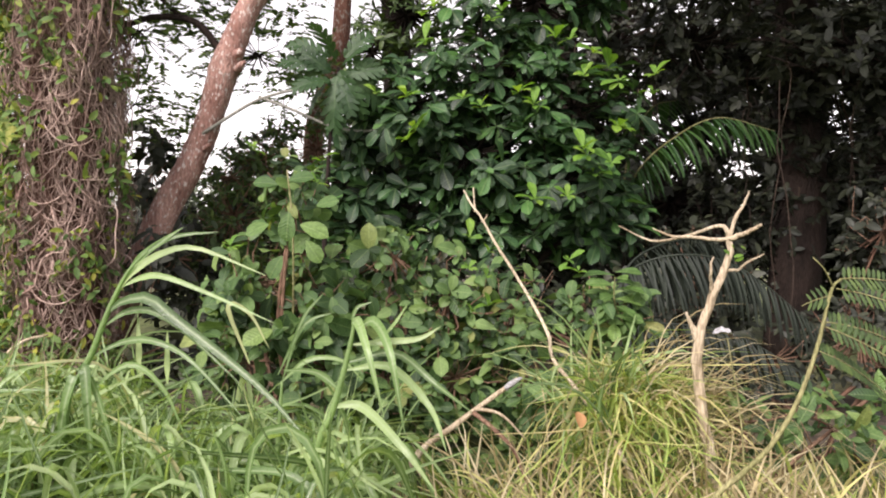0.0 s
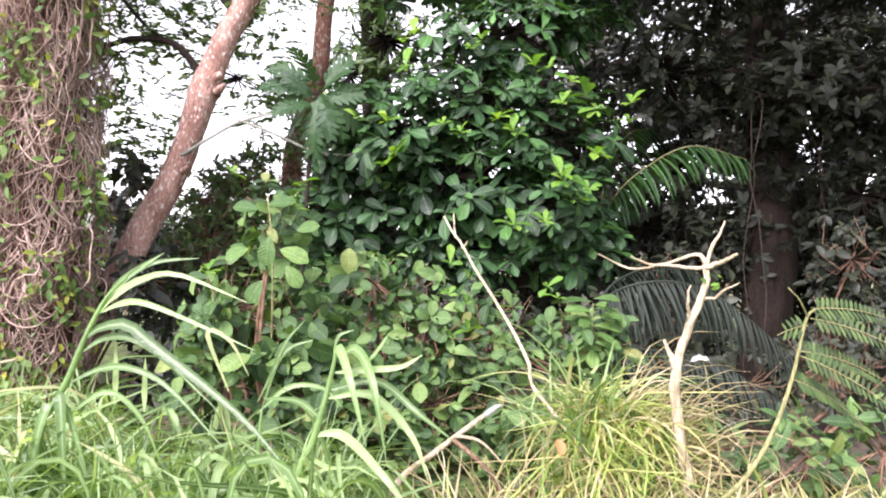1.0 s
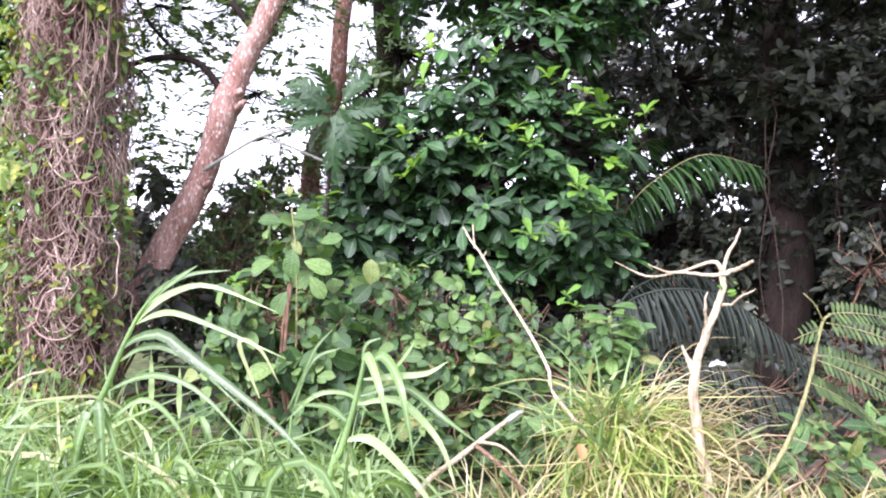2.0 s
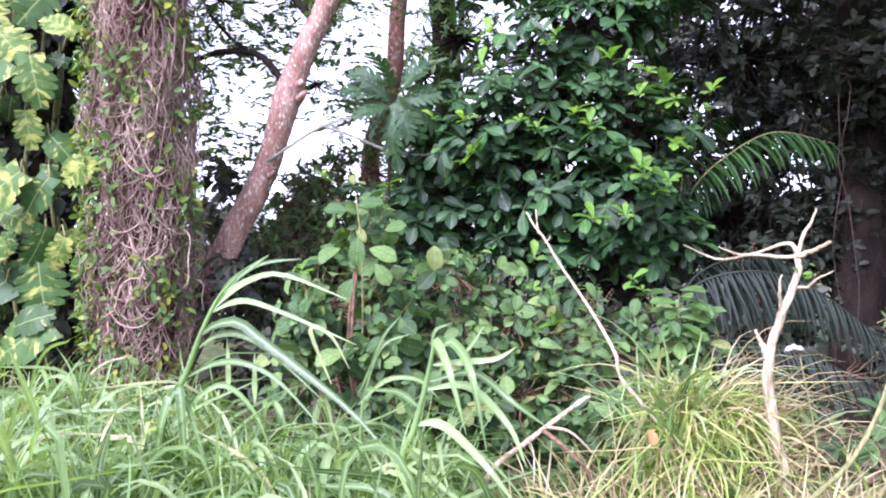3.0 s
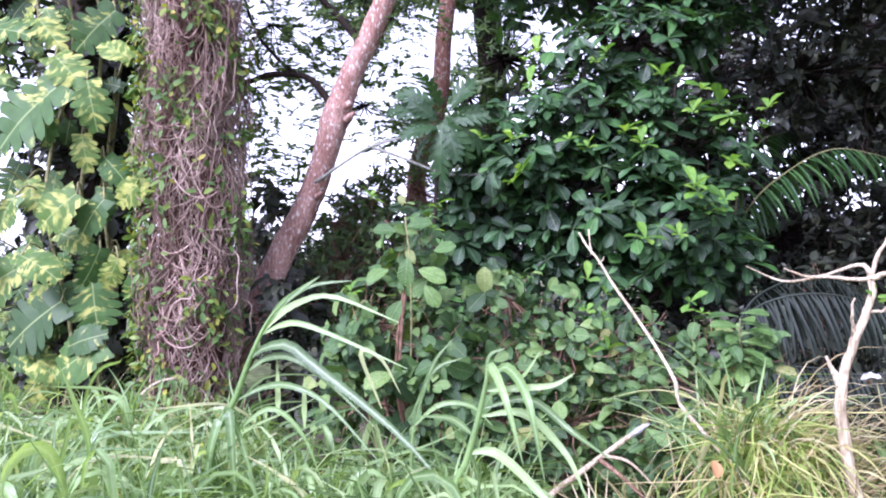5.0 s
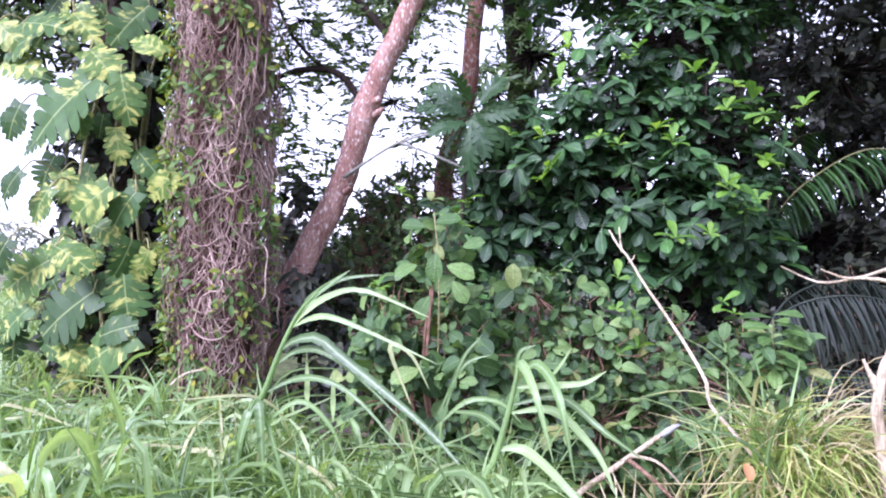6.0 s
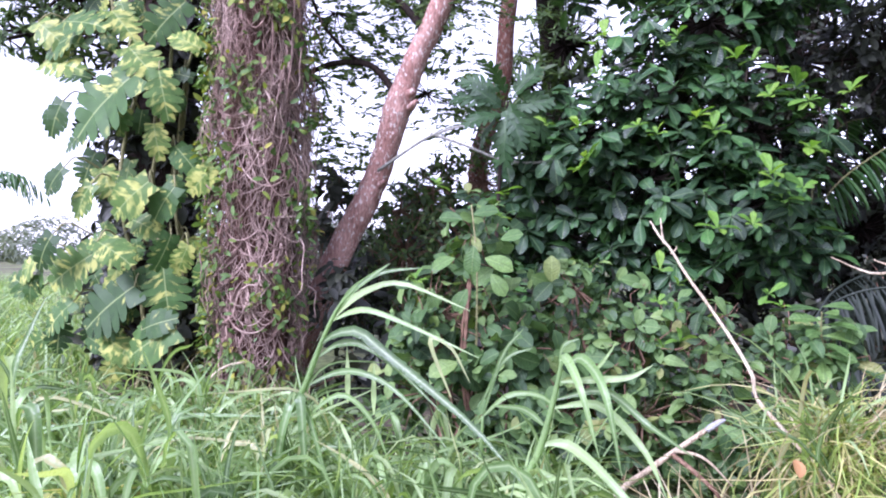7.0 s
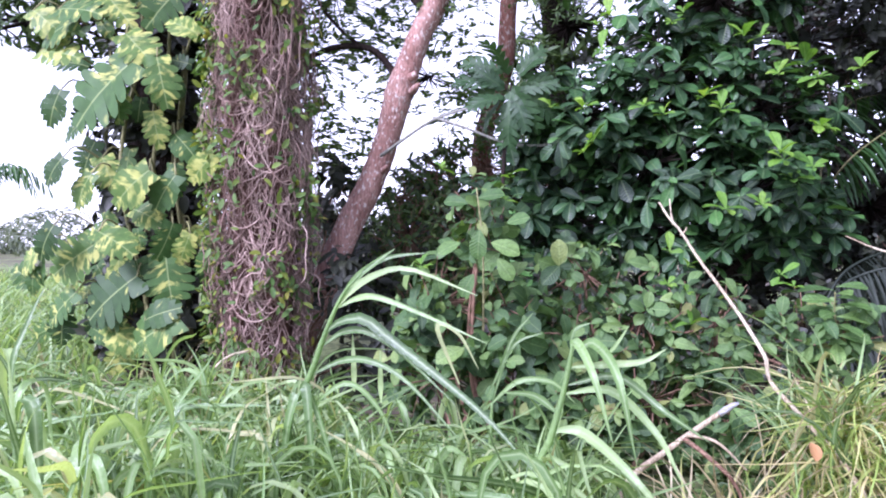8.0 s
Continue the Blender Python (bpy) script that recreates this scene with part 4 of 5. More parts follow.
def far_palm():
    p = thing("far_palm", (-19.6, 20.0, 0), "palm standing far off against the bright sky", "palm")
    part("trunk", stem_mesh("trunk", [(-19.6, 20, -0.05), (-19.5, 20, 2), (-19.6, 20, 3.6)], (0.2, 0.15, 0.12), DARK_BARK, 10, 14, 0.1), p)
    for k in range(9):
        a = 2 * np.pi * k / 9
        c, q = np.cos(a), np.sin(a)
        frond(p, [(-19.6, 20, 3.6), (-19.6 + 0.5 * c, 20 + 0.5 * q, 4.2), (-19.6 + 1.2 * c, 20 + 1.2 * q, 4.2), (-19.6 + 1.9 * c, 20 + 1.9 * q, 3.5)], FROND, 0.6, 12, 0.7)


far_palm()


# ---- the dark trees that close the view; shade is put into their leaf colour ----
def dark_tree(at, blobs, hang, label, size=0.15, per=26, trunk=0.32):
    t = thing("shade_tree", at, label, "tree")
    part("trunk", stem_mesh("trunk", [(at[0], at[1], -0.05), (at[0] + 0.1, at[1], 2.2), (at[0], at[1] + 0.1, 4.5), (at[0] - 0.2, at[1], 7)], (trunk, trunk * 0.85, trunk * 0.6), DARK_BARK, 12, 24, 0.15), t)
    P, D, C = shell(blobs, per, 0.45, 0.2)
    plant_leaves(t, OVAL, rosettes(P, D, 7, size), SHADE_DARKENED_LEAF, 60)
    twigs(t, P, C, DARK_BARK, (0.02, 0.005), 0.3)
    pieces = []
    for k in range(hang):
        x, y = at[0] + rng.normal() * 0.9, at[1] - 0.5 + rng.normal() * 0.35
        z1 = rng.uniform(3.0, 4.6)
        n = 14
        z = np.linspace(z1, max(0.02, z1 - rng.uniform(1.2, 4.5)), n)
        pieces.append(tube(np.stack([x + np.cumsum(rng.normal(size=n) * 0.035), y + np.cumsum(rng.normal(size=n) * 0.03), z], 1), rng.uniform(0.004, 0.012), 4))
    if pieces:
        v, f = joined(pieces)
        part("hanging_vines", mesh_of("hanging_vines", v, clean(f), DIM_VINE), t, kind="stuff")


# Foremost crown masses above z 5 are unseen, added to block sun and sky.
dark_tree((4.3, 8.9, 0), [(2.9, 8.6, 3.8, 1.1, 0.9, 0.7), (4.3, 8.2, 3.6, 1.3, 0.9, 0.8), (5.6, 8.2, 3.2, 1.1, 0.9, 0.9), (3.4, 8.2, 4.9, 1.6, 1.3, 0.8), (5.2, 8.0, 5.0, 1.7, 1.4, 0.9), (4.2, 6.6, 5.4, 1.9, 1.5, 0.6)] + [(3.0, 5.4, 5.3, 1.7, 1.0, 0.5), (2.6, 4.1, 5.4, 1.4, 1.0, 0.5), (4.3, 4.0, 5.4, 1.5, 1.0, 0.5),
                          (2.4, 7.4, 5.4, 1.5, 1.2, 0.7), (4.2, 8.9, 2.2, 0.6, 0.5, 1.2), (5.6, 8.6, 1.6, 0.9, 0.7, 1.4), (3.6, 9.2, 1.2, 0.9, 0.6, 1.2), (4.6, 9.0, 2.8, 0.8, 0.6, 1.0), (4.2, 7.5, 3.5, 1.2, 0.6, 0.5), (5.3, 7.2, 3.3, 1.0, 0.6, 0.6), (4.9, 7.9, 2.3, 0.8, 0.4, 0.7), (3.3, 9.3, 2.8, 0.8, 0.6, 0.9)], 8, "dark tree hung with thin brown vines, unseen crown masses added for shade")
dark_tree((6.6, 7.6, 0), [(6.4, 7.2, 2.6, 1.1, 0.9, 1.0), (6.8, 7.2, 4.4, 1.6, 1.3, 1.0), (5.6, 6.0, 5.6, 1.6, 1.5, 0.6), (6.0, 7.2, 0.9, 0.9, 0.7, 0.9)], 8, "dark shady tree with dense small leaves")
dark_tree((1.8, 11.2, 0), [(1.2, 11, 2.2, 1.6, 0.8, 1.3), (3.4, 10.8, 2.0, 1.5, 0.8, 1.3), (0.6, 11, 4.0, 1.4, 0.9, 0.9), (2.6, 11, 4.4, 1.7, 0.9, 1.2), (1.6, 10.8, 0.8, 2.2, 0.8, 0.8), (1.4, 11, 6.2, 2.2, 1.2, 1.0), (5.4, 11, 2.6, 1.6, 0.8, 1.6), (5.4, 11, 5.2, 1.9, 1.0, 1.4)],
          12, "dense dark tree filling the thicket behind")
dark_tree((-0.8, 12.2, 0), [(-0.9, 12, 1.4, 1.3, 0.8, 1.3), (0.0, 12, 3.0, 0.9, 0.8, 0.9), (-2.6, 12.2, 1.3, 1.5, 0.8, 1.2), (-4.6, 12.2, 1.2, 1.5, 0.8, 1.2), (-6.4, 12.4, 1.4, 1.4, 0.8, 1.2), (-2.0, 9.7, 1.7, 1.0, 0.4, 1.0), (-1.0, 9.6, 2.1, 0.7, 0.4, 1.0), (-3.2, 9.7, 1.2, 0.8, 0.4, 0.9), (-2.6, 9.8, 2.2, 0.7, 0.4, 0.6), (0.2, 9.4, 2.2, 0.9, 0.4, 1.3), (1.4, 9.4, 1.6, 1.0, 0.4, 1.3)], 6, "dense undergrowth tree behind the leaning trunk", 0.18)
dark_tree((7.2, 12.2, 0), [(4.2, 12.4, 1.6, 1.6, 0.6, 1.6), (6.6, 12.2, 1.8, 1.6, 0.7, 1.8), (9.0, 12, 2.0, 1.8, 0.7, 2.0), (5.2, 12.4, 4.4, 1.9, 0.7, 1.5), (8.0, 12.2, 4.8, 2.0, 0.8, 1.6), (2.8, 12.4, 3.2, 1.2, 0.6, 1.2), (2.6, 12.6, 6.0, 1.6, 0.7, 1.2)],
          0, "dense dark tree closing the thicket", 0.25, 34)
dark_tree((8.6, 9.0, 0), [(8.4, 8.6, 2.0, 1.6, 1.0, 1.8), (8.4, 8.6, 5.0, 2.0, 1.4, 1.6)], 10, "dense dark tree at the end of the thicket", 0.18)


# ---- far away ----
def far_woods():
    P, D = [], []
    for k in range(70):
        x, y, r = rng.uniform(-230, 60), rng.uniform(88, 120), rng.uniform(3.2, 5.0)
        n = 420
        u = unit(rng.normal(size=(n, 3)))
        P.append(u * (r * 1.6, r, r) + (x, y, r * 0.75))
        D.append(unit(u + (0, 0, 0.4)))
    P, D = np.concatenate(P), np.concatenate(D)
    ok = P[:, 2] > 0
    L = rosettes(P[ok], D[ok], 3, 0.75)
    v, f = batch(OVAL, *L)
    tagged(new("far_woods", mesh_of("far_woods", v, f, HAZE_GREYED_LEAF)), "line of far trees, coloured grey for haze, beyond open grass", "woods", kind="stuff")


far_woods()


# ---- dead branch, sticks and sapling in the foreground ----
def dead_branch():
    t = thing("dead_sapling", (1.45, 3.8, 0), "bare bleached dead sapling with forked twigs standing in grass", "dead tree")
    part("stem", stem_mesh("stem", [(1.474, 3.8, -0.04), (1.440, 3.800, 0.329), (1.402, 3.800, 0.540), (1.373, 3.800, 0.751), (1.352, 3.800, 0.901), (1.363, 3.800, 1.051), (1.410, 3.800, 1.202), (1.470, 3.800, 1.352), (1.511, 3.800, 1.471), (1.506, 3.800, 1.567)],
                            (0.032, 0.031, 0.030, 0.029, 0.028, 0.024, 0.022, 0.020, 0.017, 0.015), PALE_WOOD, 10, 44, 0.18, 0.006), t)
    for pts, r in ((([(1.359, 3.800, 0.985), (1.333, 3.800, 1.066), (1.289, 3.800, 1.164)], (0.024, 0.017, 0.006)),
                   ([(1.510, 3.800, 1.546), (1.528, 3.800, 1.635), (1.568, 3.800, 1.725), (1.604, 3.800, 1.805)], (0.013, 0.010, 0.004)),
                   ([(1.506, 3.800, 1.555), (1.588, 3.750, 1.592), (1.633, 3.700, 1.627)], (0.015, 0.012, 0.008)),
                   ([(1.506, 3.800, 1.561), (1.484, 3.800, 1.614), (1.440, 3.850, 1.613), (1.334, 3.950, 1.563), (1.210, 4.050, 1.534), (1.125, 4.150, 1.554), (1.023, 4.200, 1.615)], (0.013, 0.010, 0.008, 0.006, 0.003)))
                   + (([(1.500, 3.800, 1.552), (1.345, 3.850, 1.555), (1.257, 3.950, 1.562), (1.162, 4.000, 1.604)], (0.011, 0.009, 0.007, 0.003)),
                   ([(1.502, 3.800, 1.382), (1.564, 3.800, 1.389), (1.622, 3.800, 1.437), (1.693, 3.800, 1.474)], (0.009, 0.007, 0.003)),
                   ([(1.418, 3.800, 1.262), (1.397, 3.750, 1.369), (1.406, 3.740, 1.458)], (0.010, 0.008, 0.004)))):
        part("twig", stem_mesh("twig", pts, r, PALE_WOOD, 7, 16, 0.2, 0.005), t)
    me = mesh_of("leaf", *OVAL, YOUNG, co=OVAL[0])
    for k in range(7):
        p = np.array((1.544, 3.780, 1.487)) + rng.normal(size=3) * 0.025
        part("leaf", me, t, m=next(frames_of(p[None], unit(rng.normal(size=(1, 3))), unit(rng.normal(size=(1, 3)) * 0.4 + (0, -1, 0.5)), [0.05])))


def leaning_stick():
    t = thing("leaning_stick", (0.92, 3.8, 0), "thin bleached stick leaning out of the grass", "stick")
    part("stem", stem_mesh("stem", [(1.12, 3.55, 0.02), (0.92, 3.8, 0.47), (0.81, 4.0, 0.63), (0.66, 4.2, 0.83), (0.62, 4.25, 1.0), (0.42, 4.5, 1.36), (0.22, 4.7, 1.69), (0.135, 4.8, 1.84)], (0.013, 0.012, 0.010, 0.006), PALE_WOOD, 7, 40, 0.25, 0.006), t)
    part("twig", stem_mesh("twig", [(0.21, 4.71, 1.70), (0.205, 4.78, 1.78), (0.20, 4.8, 1.86)], (0.008, 0.004), PALE_WOOD, 6, 6), t)
    part("twig", stem_mesh("twig", [(0.25, 4.67, 1.63), (0.28, 4.68, 1.66), (0.285, 4.68, 1.68)], (0.006, 0.003), PALE_WOOD, 6, 5), t)
    s = thing("broken_stick", (-0.1, 3.7, 0), "broken pale stick propped in the grass", "stick")
    part("stem", stem_mesh("stem", [(-0.35, 3.5, 0.02), (-0.13, 3.7, 0.40), (0.06, 3.95, 0.49), (0.28, 4.0, 0.645), (0.43, 4.02, 0.75)], (0.019, 0.016, 0.013), PALE_WOOD, 8, 22, 0.22), s)
    part("splinter", stem_mesh("splinter", [(0.18, 3.98, 0.57), (0.29, 3.9, 0.5), (0.42, 3.85, 0.36), (0.5, 3.85, 0.02)], (0.014, 0.008), TWIG, 6, 10), s)
    part("splinter", stem_mesh("splinter", [(0.2, 3.98, 0.59), (0.33, 3.9, 0.58), (0.46, 3.85, 0.46)], (0.012, 0.004), PALE_WOOD, 6, 10), s)
    part("bare_tip", stem_mesh("bare_tip", [(0.36, 4.0, 0.70), (0.40, 3.99, 0.735), (0.45, 3.99, 0.765)], (0.014, 0.018, 0.006), SCRAP, 8, 8, 0.3), s, "stripped white end")
    u = thing("broken_stick", (-3.6, 5.6, 0), "dry forked stick lying against the vine-wrapped trunk", "stick")
    part("stem", stem_mesh("stem", [(-3.95, 5.5, 0.02), (-3.6, 5.7, 0.40), (-3.4, 5.8, 0.62), (-3.2, 5.85, 0.68)], (0.018, 0.01), PALE_WOOD, 6, 12, 0.2), u)
    part("splinter", stem_mesh("splinter", [(-3.45, 5.8, 0.58), (-3.5, 5.7, 0.3), (-3.45, 5.65, 0.02)], (0.012, 0.006), PALE_WOOD, 6, 8), u)


def scraps():
    v, f = leaf(0.5, 0.5, 0.5, 0.5, 0.2, 6, 0.05)
    me = mesh_of("curled_dry_leaf", v * 0.10, f, SCRAP)
    ob = tagged(new("curled_dry_leaf", me), "curled bleached dry leaf caught on a palm frond", "dry leaf")
    ob.matrix_world = pose(1.29, 3.42, 1.10, 12, 20, -95)
    stalk = thing("dry_grass_stalk", (1.45, 3.45, 0), "thin dry stalk holding a curled leaf", "grass stalk")
    part("stem", stem_mesh("stem", [(1.5, 3.5, 0), (1.46, 3.46, 0.6), (1.36, 3.42, 1.085)], (0.006, 0.003), GREEN_WOOD, 5, 14), stalk)
    v, f = leaf(0.5, 0.5, 0.7, 0.25, 0.2, 6)
    ob = tagged(new("fallen_leaf", mesh_of("fallen_leaf", v * 0.09, f, RUST_LEAF)), "fallen orange leaf caught in the grass", "fallen leaf")
    ob.matrix_world = pose(0.70, 3.58, 0.60, 65, 10, 20)


def feather_sapling():
    """A thin green-stemmed sapling with feathery compound leaves at its top."""
    t = thing("feather_leaved_sapling", (1.2, 3.02, 0), "thin curved sapling with feathery compound leaves", "sapling")
    part("stem", stem_mesh("stem", [(1.05, 3.05, -0.02), (1.14, 3.02, 0.42), (1.26, 3.0, 0.57), (1.38, 3.0, 0.69), (1.49, 3.0, 0.88), (1.57, 3.0, 1.12), (1.62, 3.0, 1.35), (1.66, 3.0, 1.40)], (0.013, 0.012, 0.009, 0.005), GREEN_WOOD, 7, 34), t)
    part("twig", stem_mesh("twig", [(1.63, 3.0, 1.36), (1.58, 2.98, 1.44), (1.53, 2.98, 1.49)], (0.004, 0.002), GREEN_WOOD, 5, 6), t)
    me = mesh_of("leaflet", *leaf(0.5, 0.5, 0.24, 0.1, 0.1, 4), SMALL)
    for p, d, L in (((1.65, 3.0, 1.40), (1, 0.1, 0.1), 0.42), ((1.64, 3.0, 1.36), (1, -0.2, -0.12), 0.4), ((1.60, 3.0, 1.22), (1, 0.2, -0.1), 0.5), ((1.6, 3.0, 1.2), (1, -0.3, -0.35), 0.45),
                    ((1.63, 3.0, 1.33), (-0.6, 0.2, -0.1), 0.12), ((1.57, 3.0, 1.1), (0.9, 0.3, -0.3), 0.5)):
        d = unit(d)
        pts = [np.array(p) + d * L * s + (0, 0, -0.25 * L * s * s) for s in np.linspace(0, 1, 8)]
        fr = part("leaf_stalk", stem_mesh("leaf_stalk", pts, (0.003, 0.0015), GREEN_WOOD, 5, 10), t)
        side = unit(np.cross(d, (0, 0, 1)))
        L *= 0.85
        n = max(5, int(L / 0.022))
        for k in range(1, n):
            q = np.array(p) + d * L * k / n + (0, 0, -0.25 * L * (k / n) ** 2)
            for sgn in (-1, 1):
                w = unit(side * sgn * 0.5 + d * 0.35 + (0, 0, 0.75 * sgn * np.sign(side[1] + 1e-9)))
                part("leaflet", me, fr, m=next(frames_of(q[None], w[None], np.array([[0, -0.9, 0.8]]), [0.06 * (1.1 - 0.5 * (k / n) ** 2)])))


dead_branch()
leaning_stick()
scraps()
feather_sapling()


# ---- grass ----
def clump(cx, cy, n, L, W, spread=0.18, lean=(0.1, 0.6), bend=(1.0, 2.1), toward=None):
    base = np.stack([cx + rng.normal(size=n) * spread, cy + rng.normal(size=n) * spread, np.zeros(n)], 1)
    base[:, 2] = ground_z(base[:, 0], base[:, 1]) - 0.01
    az = rng.uniform(0, 2 * np.pi, n) if toward is None else toward + rng.normal(size=n) * 0.8
    return base, az, L * rng.uniform(0.6, 1.15, n), W * rng.uniform(0.6, 1.15, n), rng.uniform(*lean, n), rng.uniform(*bend, n)


def tuft(cx, cy, count, high, each=6, L=0.75, W=0.038, spread=0.08):
    """A tuft of leaning culms whose broad blades spring from the upper nodes, turn over and hang."""
    rows, stems = [], []
    for k in range(count):
        x, y = cx + rng.normal() * spread, cy + rng.normal() * spread
        z = float(ground_z(x, y)) - 0.01
        h, a, tilt = high * rng.uniform(0.6, 1.1), rng.uniform(0, 2 * np.pi), rng.uniform(0.05, 0.35)
        top = np.array((x + h * tilt * np.cos(a), y + h * tilt * np.sin(a), z + h))
        foot = np.array((x, y, z))
        mid = (foot + top) / 2 + (0, 0, 0.06 * h)
        stems.append(tube(np.array([foot, mid, top]), (0.006, 0.003), 4))
        u = np.sort(rng.uniform(0.4, 1.0, each))
        base = foot + (top - foot) * u[:, None]
        lean = rng.uniform(0.05, 0.4, each)
        rows.append((base, a + 2.6 * np.arange(each) + rng.normal(size=each) * 0.5, L * rng.uniform(0.6, 1.2, each), W * rng.uniform(0.5, 1.15, each), lean, np.where(rng.random(each) < 0.75, rng.uniform(2.5, 3.05, each), rng.uniform(1.3, 2.2, each)) - lean))
        erect = 2
        rows.append((np.repeat(top[None], erect, 0), rng.uniform(0, 6.28, erect), L * rng.uniform(0.25, 0.5, erect), W * rng.uniform(0.3, 0.6, erect), rng.uniform(0.02, 0.3, erect), rng.uniform(0.1, 0.8, erect)))
    return [np.concatenate(c) for c in zip(*rows)], stems


def grass_patch(name, clumps, material, label, rows=8, kink=0.8, hang=False, fall=0.0):
    v, f, rib = blades(*[np.concatenate(c) for c in zip(*clumps)], rows=rows, kink=kink, hang=hang, fall=fall)
    tagged(new(name, mesh_of(name, v, f, material, rib)), label, "grass", kind="stuff")


def reach(y):
    """Blade length: long by the verge, shorter in the shade towards the trunks."""
    return float(np.clip(2.1 - 0.3 * y, 0.5, 1.5))


def grasses():
    tall, loose, wood = [], [], []
    for k in range(58):                      # broad-bladed grass in front of the bushes
        x, y = -2.6 + 2.3 * ((k * 0.618) % 1) + rng.normal() * 0.05, 2.15 + 1.75 * (k + rng.random()) / 58
        if y < 3.2 and abs(x + 0.52 * y) < 0.26:   # leave the tall stalk standing free
            continue
        rows, stems = tuft(x, y, 4, (0.95 - 0.13 * y) * rng.uniform(0.75, 1.2), 8, 0.9, 0.034)
        tall.append(rows)
        wood += stems
        if k % 3 == 0:
            loose.append(clump(x, y, 5, reach(y) * rng.uniform(0.8, 1.1), 0.038, 0.06, (0.05, 0.35), (1.0, 2.4)))
    for k in range(84):                      # on towards the vine-wrapped trunk and the climber
        x, y = rng.uniform(-5.4, -1.7), rng.uniform(2.2, 5.5)
        if x > -1.15 * y - 0.1 and x < -0.42 * y:
            rows, stems = tuft(x, y, 4, max(0.42, 1.0 - 0.11 * y) * rng.uniform(0.75, 1.25), 8, 0.85, 0.034)
            tall.append(rows)
            wood += stems
    grass_patch("guinea_grass", tall, GRASS, "broad-bladed green grass with blades turned over and hanging", 12, kink=0.5, fall=0.46)
    grass_patch("guinea_grass", loose, GRASS, "long arching broad-bladed green grass")
    v, f = joined(wood)
    tagged(new("grass_stems", mesh_of("grass_stems", v, clean(f), GRASS)), "upright green stems of the broad-bladed grass", "grass", kind="stuff")
    near = []
    for x, y, h in ((-1.62, 1.75, 1.02), (-1.78, 1.95, 1.0), (-1.95, 2.1, 1.0), (-1.45, 2.0, 0.84), (-1.25, 2.1, 0.8), (-2.15, 2.3, 1.05)):
        rows, stems = tuft(x, y, 3, h, 6, 0.8, 0.046, 0.05)
        near.append(rows)
    grass_patch("guinea_grass", near, GRASS, "tall green grass blades close to the path", 12, kink=0.5, fall=0.36)
    right = []
    for k in range(70):
        x, y = rng.uniform(0.2, 3.2), rng.uniform(2.2, 3.9)
        right.append(clump(x, y, 22, rng.uniform(0.42, 0.72), 0.022, 0.13, (0.1, 0.7), (0.8, 2.0)))
    grass_patch("roadside_grass", right, FINE_GRASS, "rough mixed green and yellow grass")
    mound = [clump(rng.uniform(0.74, 1.28), 4.15 + rng.normal() * 0.12, 32, rng.uniform(0.55, 1.1), 0.014, 0.06, (0.0, 0.55), (1.2, 2.8), rng.uniform(-2.4, 1.2)) for k in range(24)]
    grass_patch("fine_grass_tussock", mound, FINE_GRASS, "mop of fine drooping yellow-green grass", 10, kink=1.4, fall=0.7)
    mix = [clump(1.0 + rng.normal() * 0.16, 4.02 + rng.normal() * 0.1, 12, 1.0, 0.026, 0.08, (0.1, 0.6), (1.2, 2.8)) for k in range(6)]
    grass_patch("guinea_grass", mix, GRASS, "green blades growing through the fine tussock")
    straw = [clump(rng.uniform(0.9, 1.5), 4.05 + rng.normal() * 0.1, 26, 0.95, 0.011, 0.06, (0.1, 0.7), (1.6, 2.9), rng.uniform(-1.6, 0.6)) for k in range(7)]
    straw += [clump(rng.uniform(-0.1, 2.9), rng.uniform(2.3, 3.9), 11, 0.7, 0.016, 0.2, (0.2, 1.1), (0.3, 1.2)) for k in range(120)]
    straw += [clump(rng.uniform(-5.4, -2.4), rng.uniform(3.6, 5.6), 8, 1.0, 0.010, 0.2, (0.2, 0.9), (0.3, 1.4)) for k in range(30)]
    straw += [clump(rng.uniform(-2.6, 0.2), rng.uniform(2.1, 3.6), 5, 0.8, 0.010, 0.2, (0.3, 1.0), (0.3, 1.4)) for k in range(20)]
    grass_patch("dry_grass", straw, STRAW, "dry straw-coloured stems and blades among the grass")
    far = []
    for k in range(420):
        y = 5.0 + 25 * rng.random() ** 1.5
        x = rng.uniform(-1.5, -0.72) * y
        if x < -6.0 or y > 9:
            far.append(clump(x, y, 16, 0.95, 0.045, 0.3))
    grass_patch("open_grass", far, GRASS, "open field of pale tall grass", 5)
    n = 8500
    x, y = rng.uniform(-4.6, 1.6, n), rng.uniform(2.4, 6.0, n)
    P = np.stack([x, y, ground_z(x, y) + 0.03 + 0.5 * rng.random(n) ** 1.3 * (0.5 + 0.5 * np.sin(x * 3.1 + 1) * np.cos(y * 2.3))], 1)
    keep = (y < 5.9) | (x > -2.8)
    P = P[keep]
    v, f = batch(OVAL, P, unit(rng.normal(size=P.shape) * (1, 1, 0.35)), unit(rng.normal(size=P.shape) * 0.4 + (0, -0.3, 1)), rng.uniform(0.06, 0.14, len(P)))
    tagged(new("ground_weeds", mesh_of("ground_weeds", v, f, SMALL, co=np.tile(OVAL[0], (len(P), 1)))), "low leafy weeds covering the soil between grass clumps", "weeds", kind="stuff")
    low = [clump(rng.uniform(-3.9, -2.5), rng.uniform(5.5, 6.1), 10, 0.35, 0.02, 0.12) for k in range(14)]
    grass_patch("low_weeds", low, GRASS, "low green weeds at the foot of the trunk", 5)


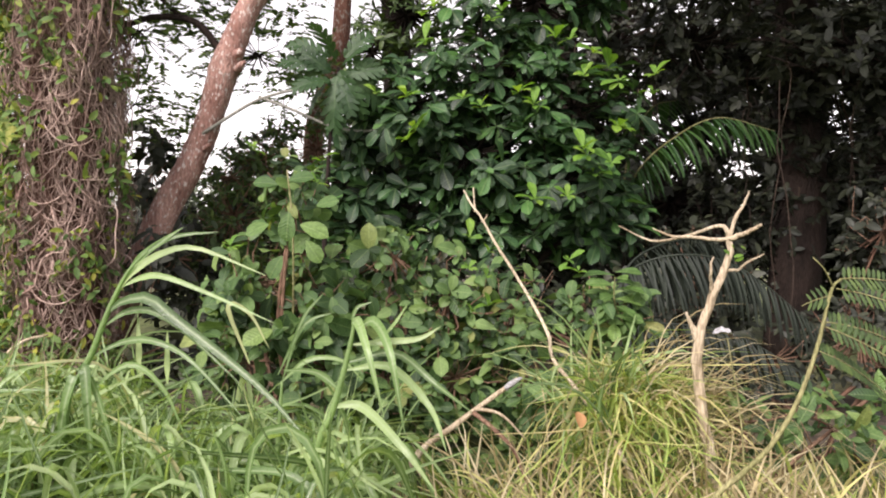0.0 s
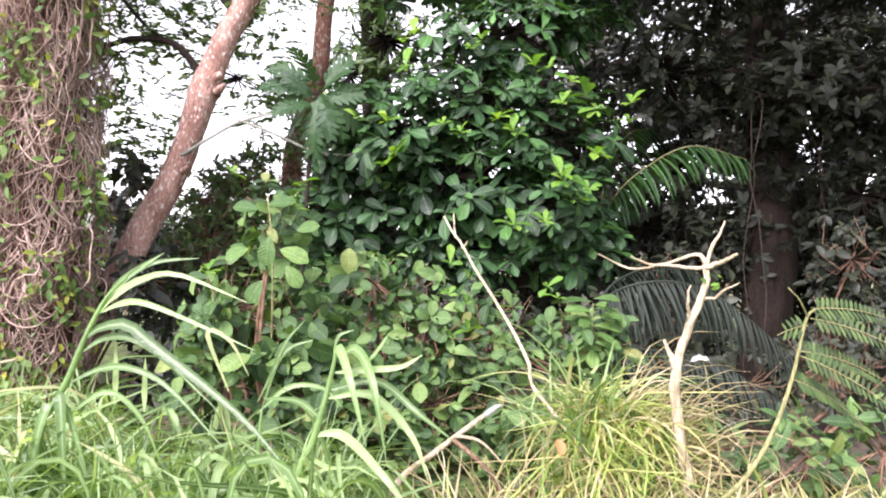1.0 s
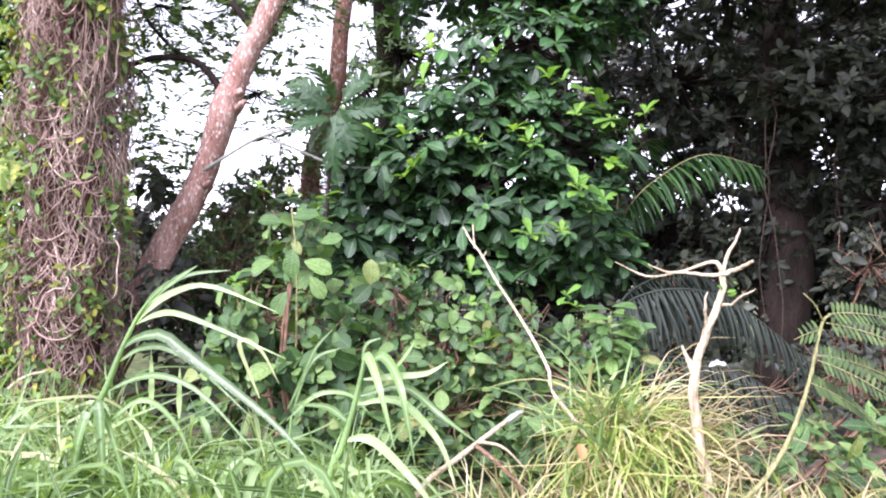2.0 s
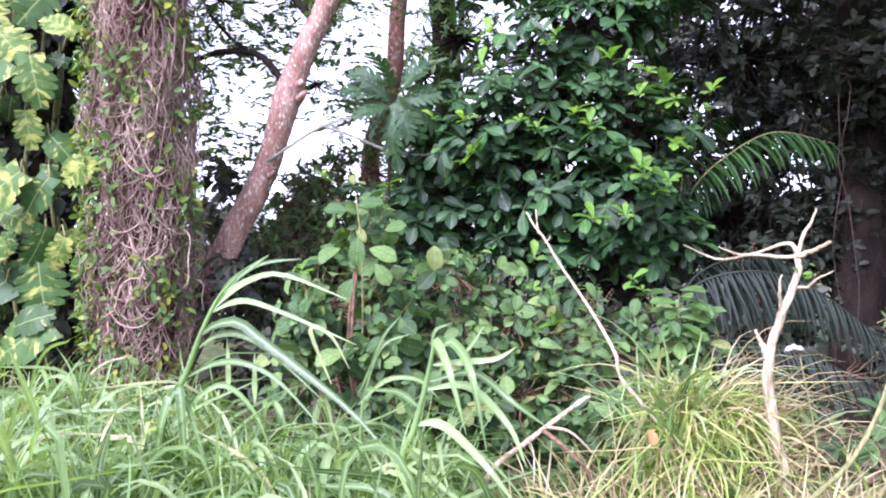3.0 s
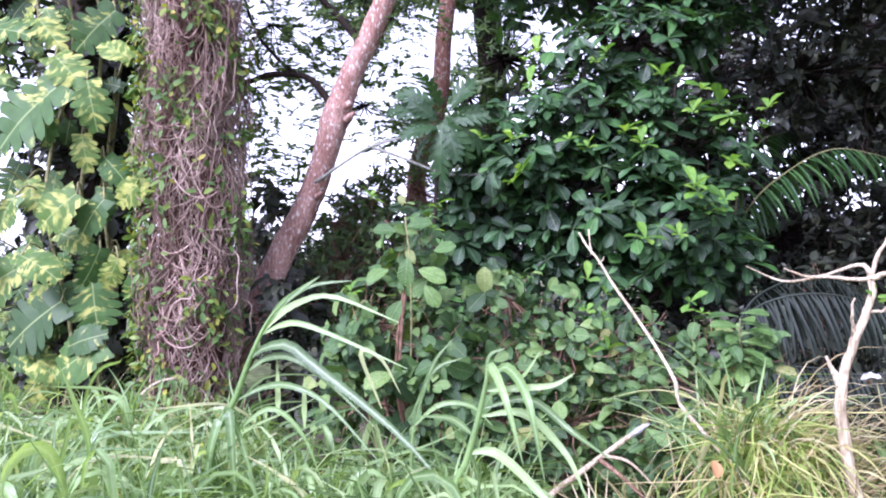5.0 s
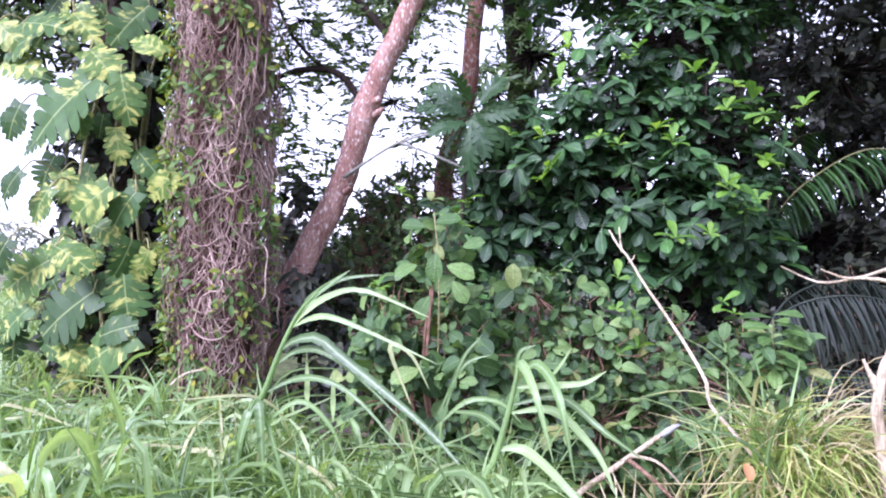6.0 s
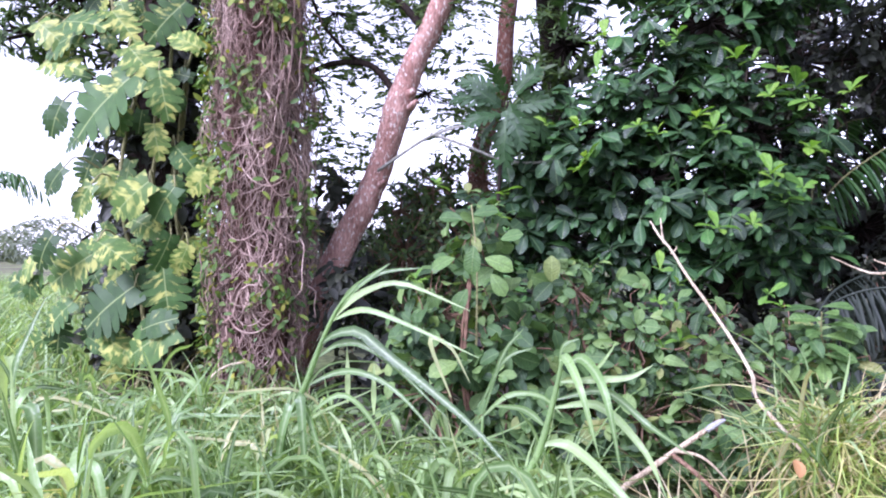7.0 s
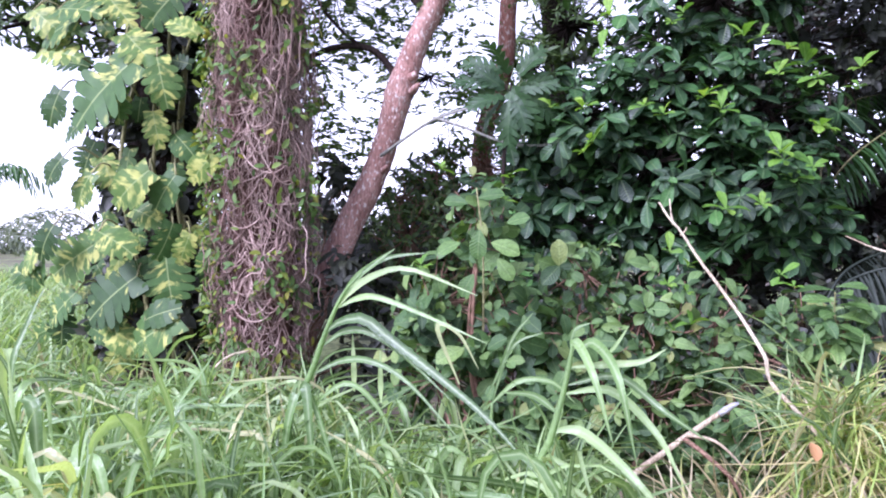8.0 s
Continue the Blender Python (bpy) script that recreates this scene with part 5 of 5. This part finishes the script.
def grass_stalk(at, label, stem, strips):
    t = thing("grass_stalk", at, label, "grass stalk", "tall grass stalks")
    part("stem", stem_mesh("stem", stem, (0.016, 0.014, 0.006), GRASS, 7, 24), t)
    for pts, w in strips:
        v, f, rib = ribbon(pts, w)
        part("blade", mesh_of("blade", v, f, GRASS, rib), t)


grasses()
grass_stalk((-1.67, 3.20, 0), "tall arching grass stalk with long drooping blades",
            [(-1.728, 3.20, -0.02), (-1.668, 3.200, 0.777), (-1.612, 3.200, 0.904), (-1.549, 3.200, 1.031), (-1.503, 3.200, 1.153), (-1.452, 3.200, 1.272), (-1.390, 3.200, 1.386), (-1.304, 3.200, 1.475)],
            [([(-1.422, 3.200, 1.335), (-1.334, 3.200, 1.449), (-1.234, 3.200, 1.525), (-1.147, 3.200, 1.584)], 0.034),
             ([(-1.372, 3.200, 1.411), (-1.247, 3.200, 1.513), (-1.147, 3.200, 1.549), (-0.996, 3.200, 1.563)], 0.026),
             ([(-1.440, 3.200, 1.297), (-1.372, 3.200, 1.381), (-1.235, 3.170, 1.464), (-1.064, 3.140, 1.492), (-0.759, 3.100, 1.380)], 0.036),
             ([(-1.422, 3.200, 1.315), (-1.334, 3.200, 1.356), (-1.223, 3.170, 1.365), (-1.008, 3.120, 1.297), (-0.710, 3.050, 1.182)], 0.030)]
            + [([(-1.485, 3.200, 1.196), (-1.414, 3.180, 1.249), (-1.284, 3.150, 1.271), (-1.140, 3.080, 1.190), (-0.898, 3.000, 1.038), (-0.685, 2.900, 0.898), (-0.484, 2.800, 0.713)], 0.052),
             ([(-1.490, 3.200, 1.146), (-1.397, 3.200, 1.205), (-1.272, 3.170, 1.210), (-1.098, 3.100, 1.127), (-0.839, 3.000, 0.932)], 0.034),
             ([(-1.549, 3.200, 1.006), (-1.410, 3.200, 1.071), (-1.252, 3.150, 1.081), (-1.074, 3.100, 1.005), (-0.826, 3.000, 0.789)], 0.032),
             ([(-1.612, 3.200, 0.929), (-1.572, 3.170, 0.949), (-1.543, 3.140, 0.768), (-1.512, 3.120, 0.451)], 0.052)]
            + [([(-1.625, 3.200, 0.909), (-1.627, 3.170, 0.905), (-1.657, 3.140, 0.742), (-1.685, 3.120, 0.399)], 0.046),
             ([(-1.587, 3.200, 0.942), (-1.540, 3.180, 0.884), (-1.481, 3.160, 0.739), (-1.432, 3.150, 0.591)], 0.030),
             ([(-1.562, 3.200, 0.854), (-1.385, 3.200, 0.970), (-1.234, 3.200, 0.858), (-1.134, 3.200, 0.630)], 0.026),
             ([(-1.366, 3.250, 0.922), (-1.366, 3.250, 1.050), (-1.371, 3.250, 1.191)], 0.028),
             ([(-1.238, 3.250, 0.872), (-1.238, 3.250, 1.001), (-1.238, 3.250, 1.116)], 0.026)])
grass_stalk((-0.66, 2.95, 0), "grass stalk with a nodding tuft of broad blades",
            [(-0.66, 2.95, -0.02), (-0.510, 2.950, 0.665), (-0.452, 2.950, 0.818), (-0.407, 2.950, 0.971), (-0.369, 2.950, 1.135), (-0.360, 2.950, 1.204)],
            [([(-0.364, 2.950, 1.170), (-0.344, 2.930, 1.212), (-0.282, 2.740, 1.125), (-0.212, 2.700, 0.876)], 0.040),
             ([(-0.341, 2.950, 1.181), (-0.275, 2.930, 1.208), (-0.194, 2.720, 1.119), (-0.133, 2.680, 0.819)], 0.044),
             ([(-0.362, 2.950, 1.111), (-0.234, 2.950, 1.124), (-0.095, 2.950, 1.138), (-0.003, 2.950, 1.190)], 0.030),
             ([(-0.369, 2.950, 1.204), (-0.347, 2.950, 1.263), (-0.287, 2.950, 1.287)], 0.016)]
            + [([(-0.246, 2.950, 1.136), (-0.189, 2.950, 1.206), (-0.143, 2.950, 1.277)], 0.014),
             ([(-0.377, 2.950, 1.041), (-0.187, 2.950, 1.078), (-0.023, 2.900, 0.963), (0.118, 2.700, 0.901)], 0.034),
             ([(-0.391, 2.950, 1.006), (-0.210, 2.950, 1.020), (-0.045, 2.900, 0.871), (0.024, 2.700, 0.750)], 0.036),
             ([(-0.418, 2.950, 0.924), (-0.512, 2.950, 0.993), (-0.640, 2.900, 1.013)], 0.030),
             ([(-0.453, 2.950, 0.853), (-0.323, 2.930, 0.860), (-0.147, 2.700, 0.770), (-0.017, 2.650, 0.617)], 0.040)])
grass_stalk((-0.73, 3.30, 0), "slender grass stalk with thin arching blades",
            [(-0.78, 3.30, -0.02), (-0.75, 3.30, 0.53), (-0.73, 3.3, 0.88)],
            [([(-0.73, 3.30, 0.88), (-0.64, 3.30, 1.16), (-0.54, 3.30, 1.29)], 0.020),
             ([(-0.75, 3.30, 0.91), (-0.63, 3.30, 1.14), (-0.50, 3.30, 1.20)], 0.018),
             ([(-0.88, 3.30, 0.96), (-0.98, 3.30, 1.22), (-0.88, 3.30, 1.19), (-0.79, 3.30, 1.03)], 0.022),
             ([(-0.75, 3.30, 0.86), (-0.61, 3.30, 0.98), (-0.46, 3.30, 0.98), (-0.36, 3.30, 0.89)], 0.024),
             ])
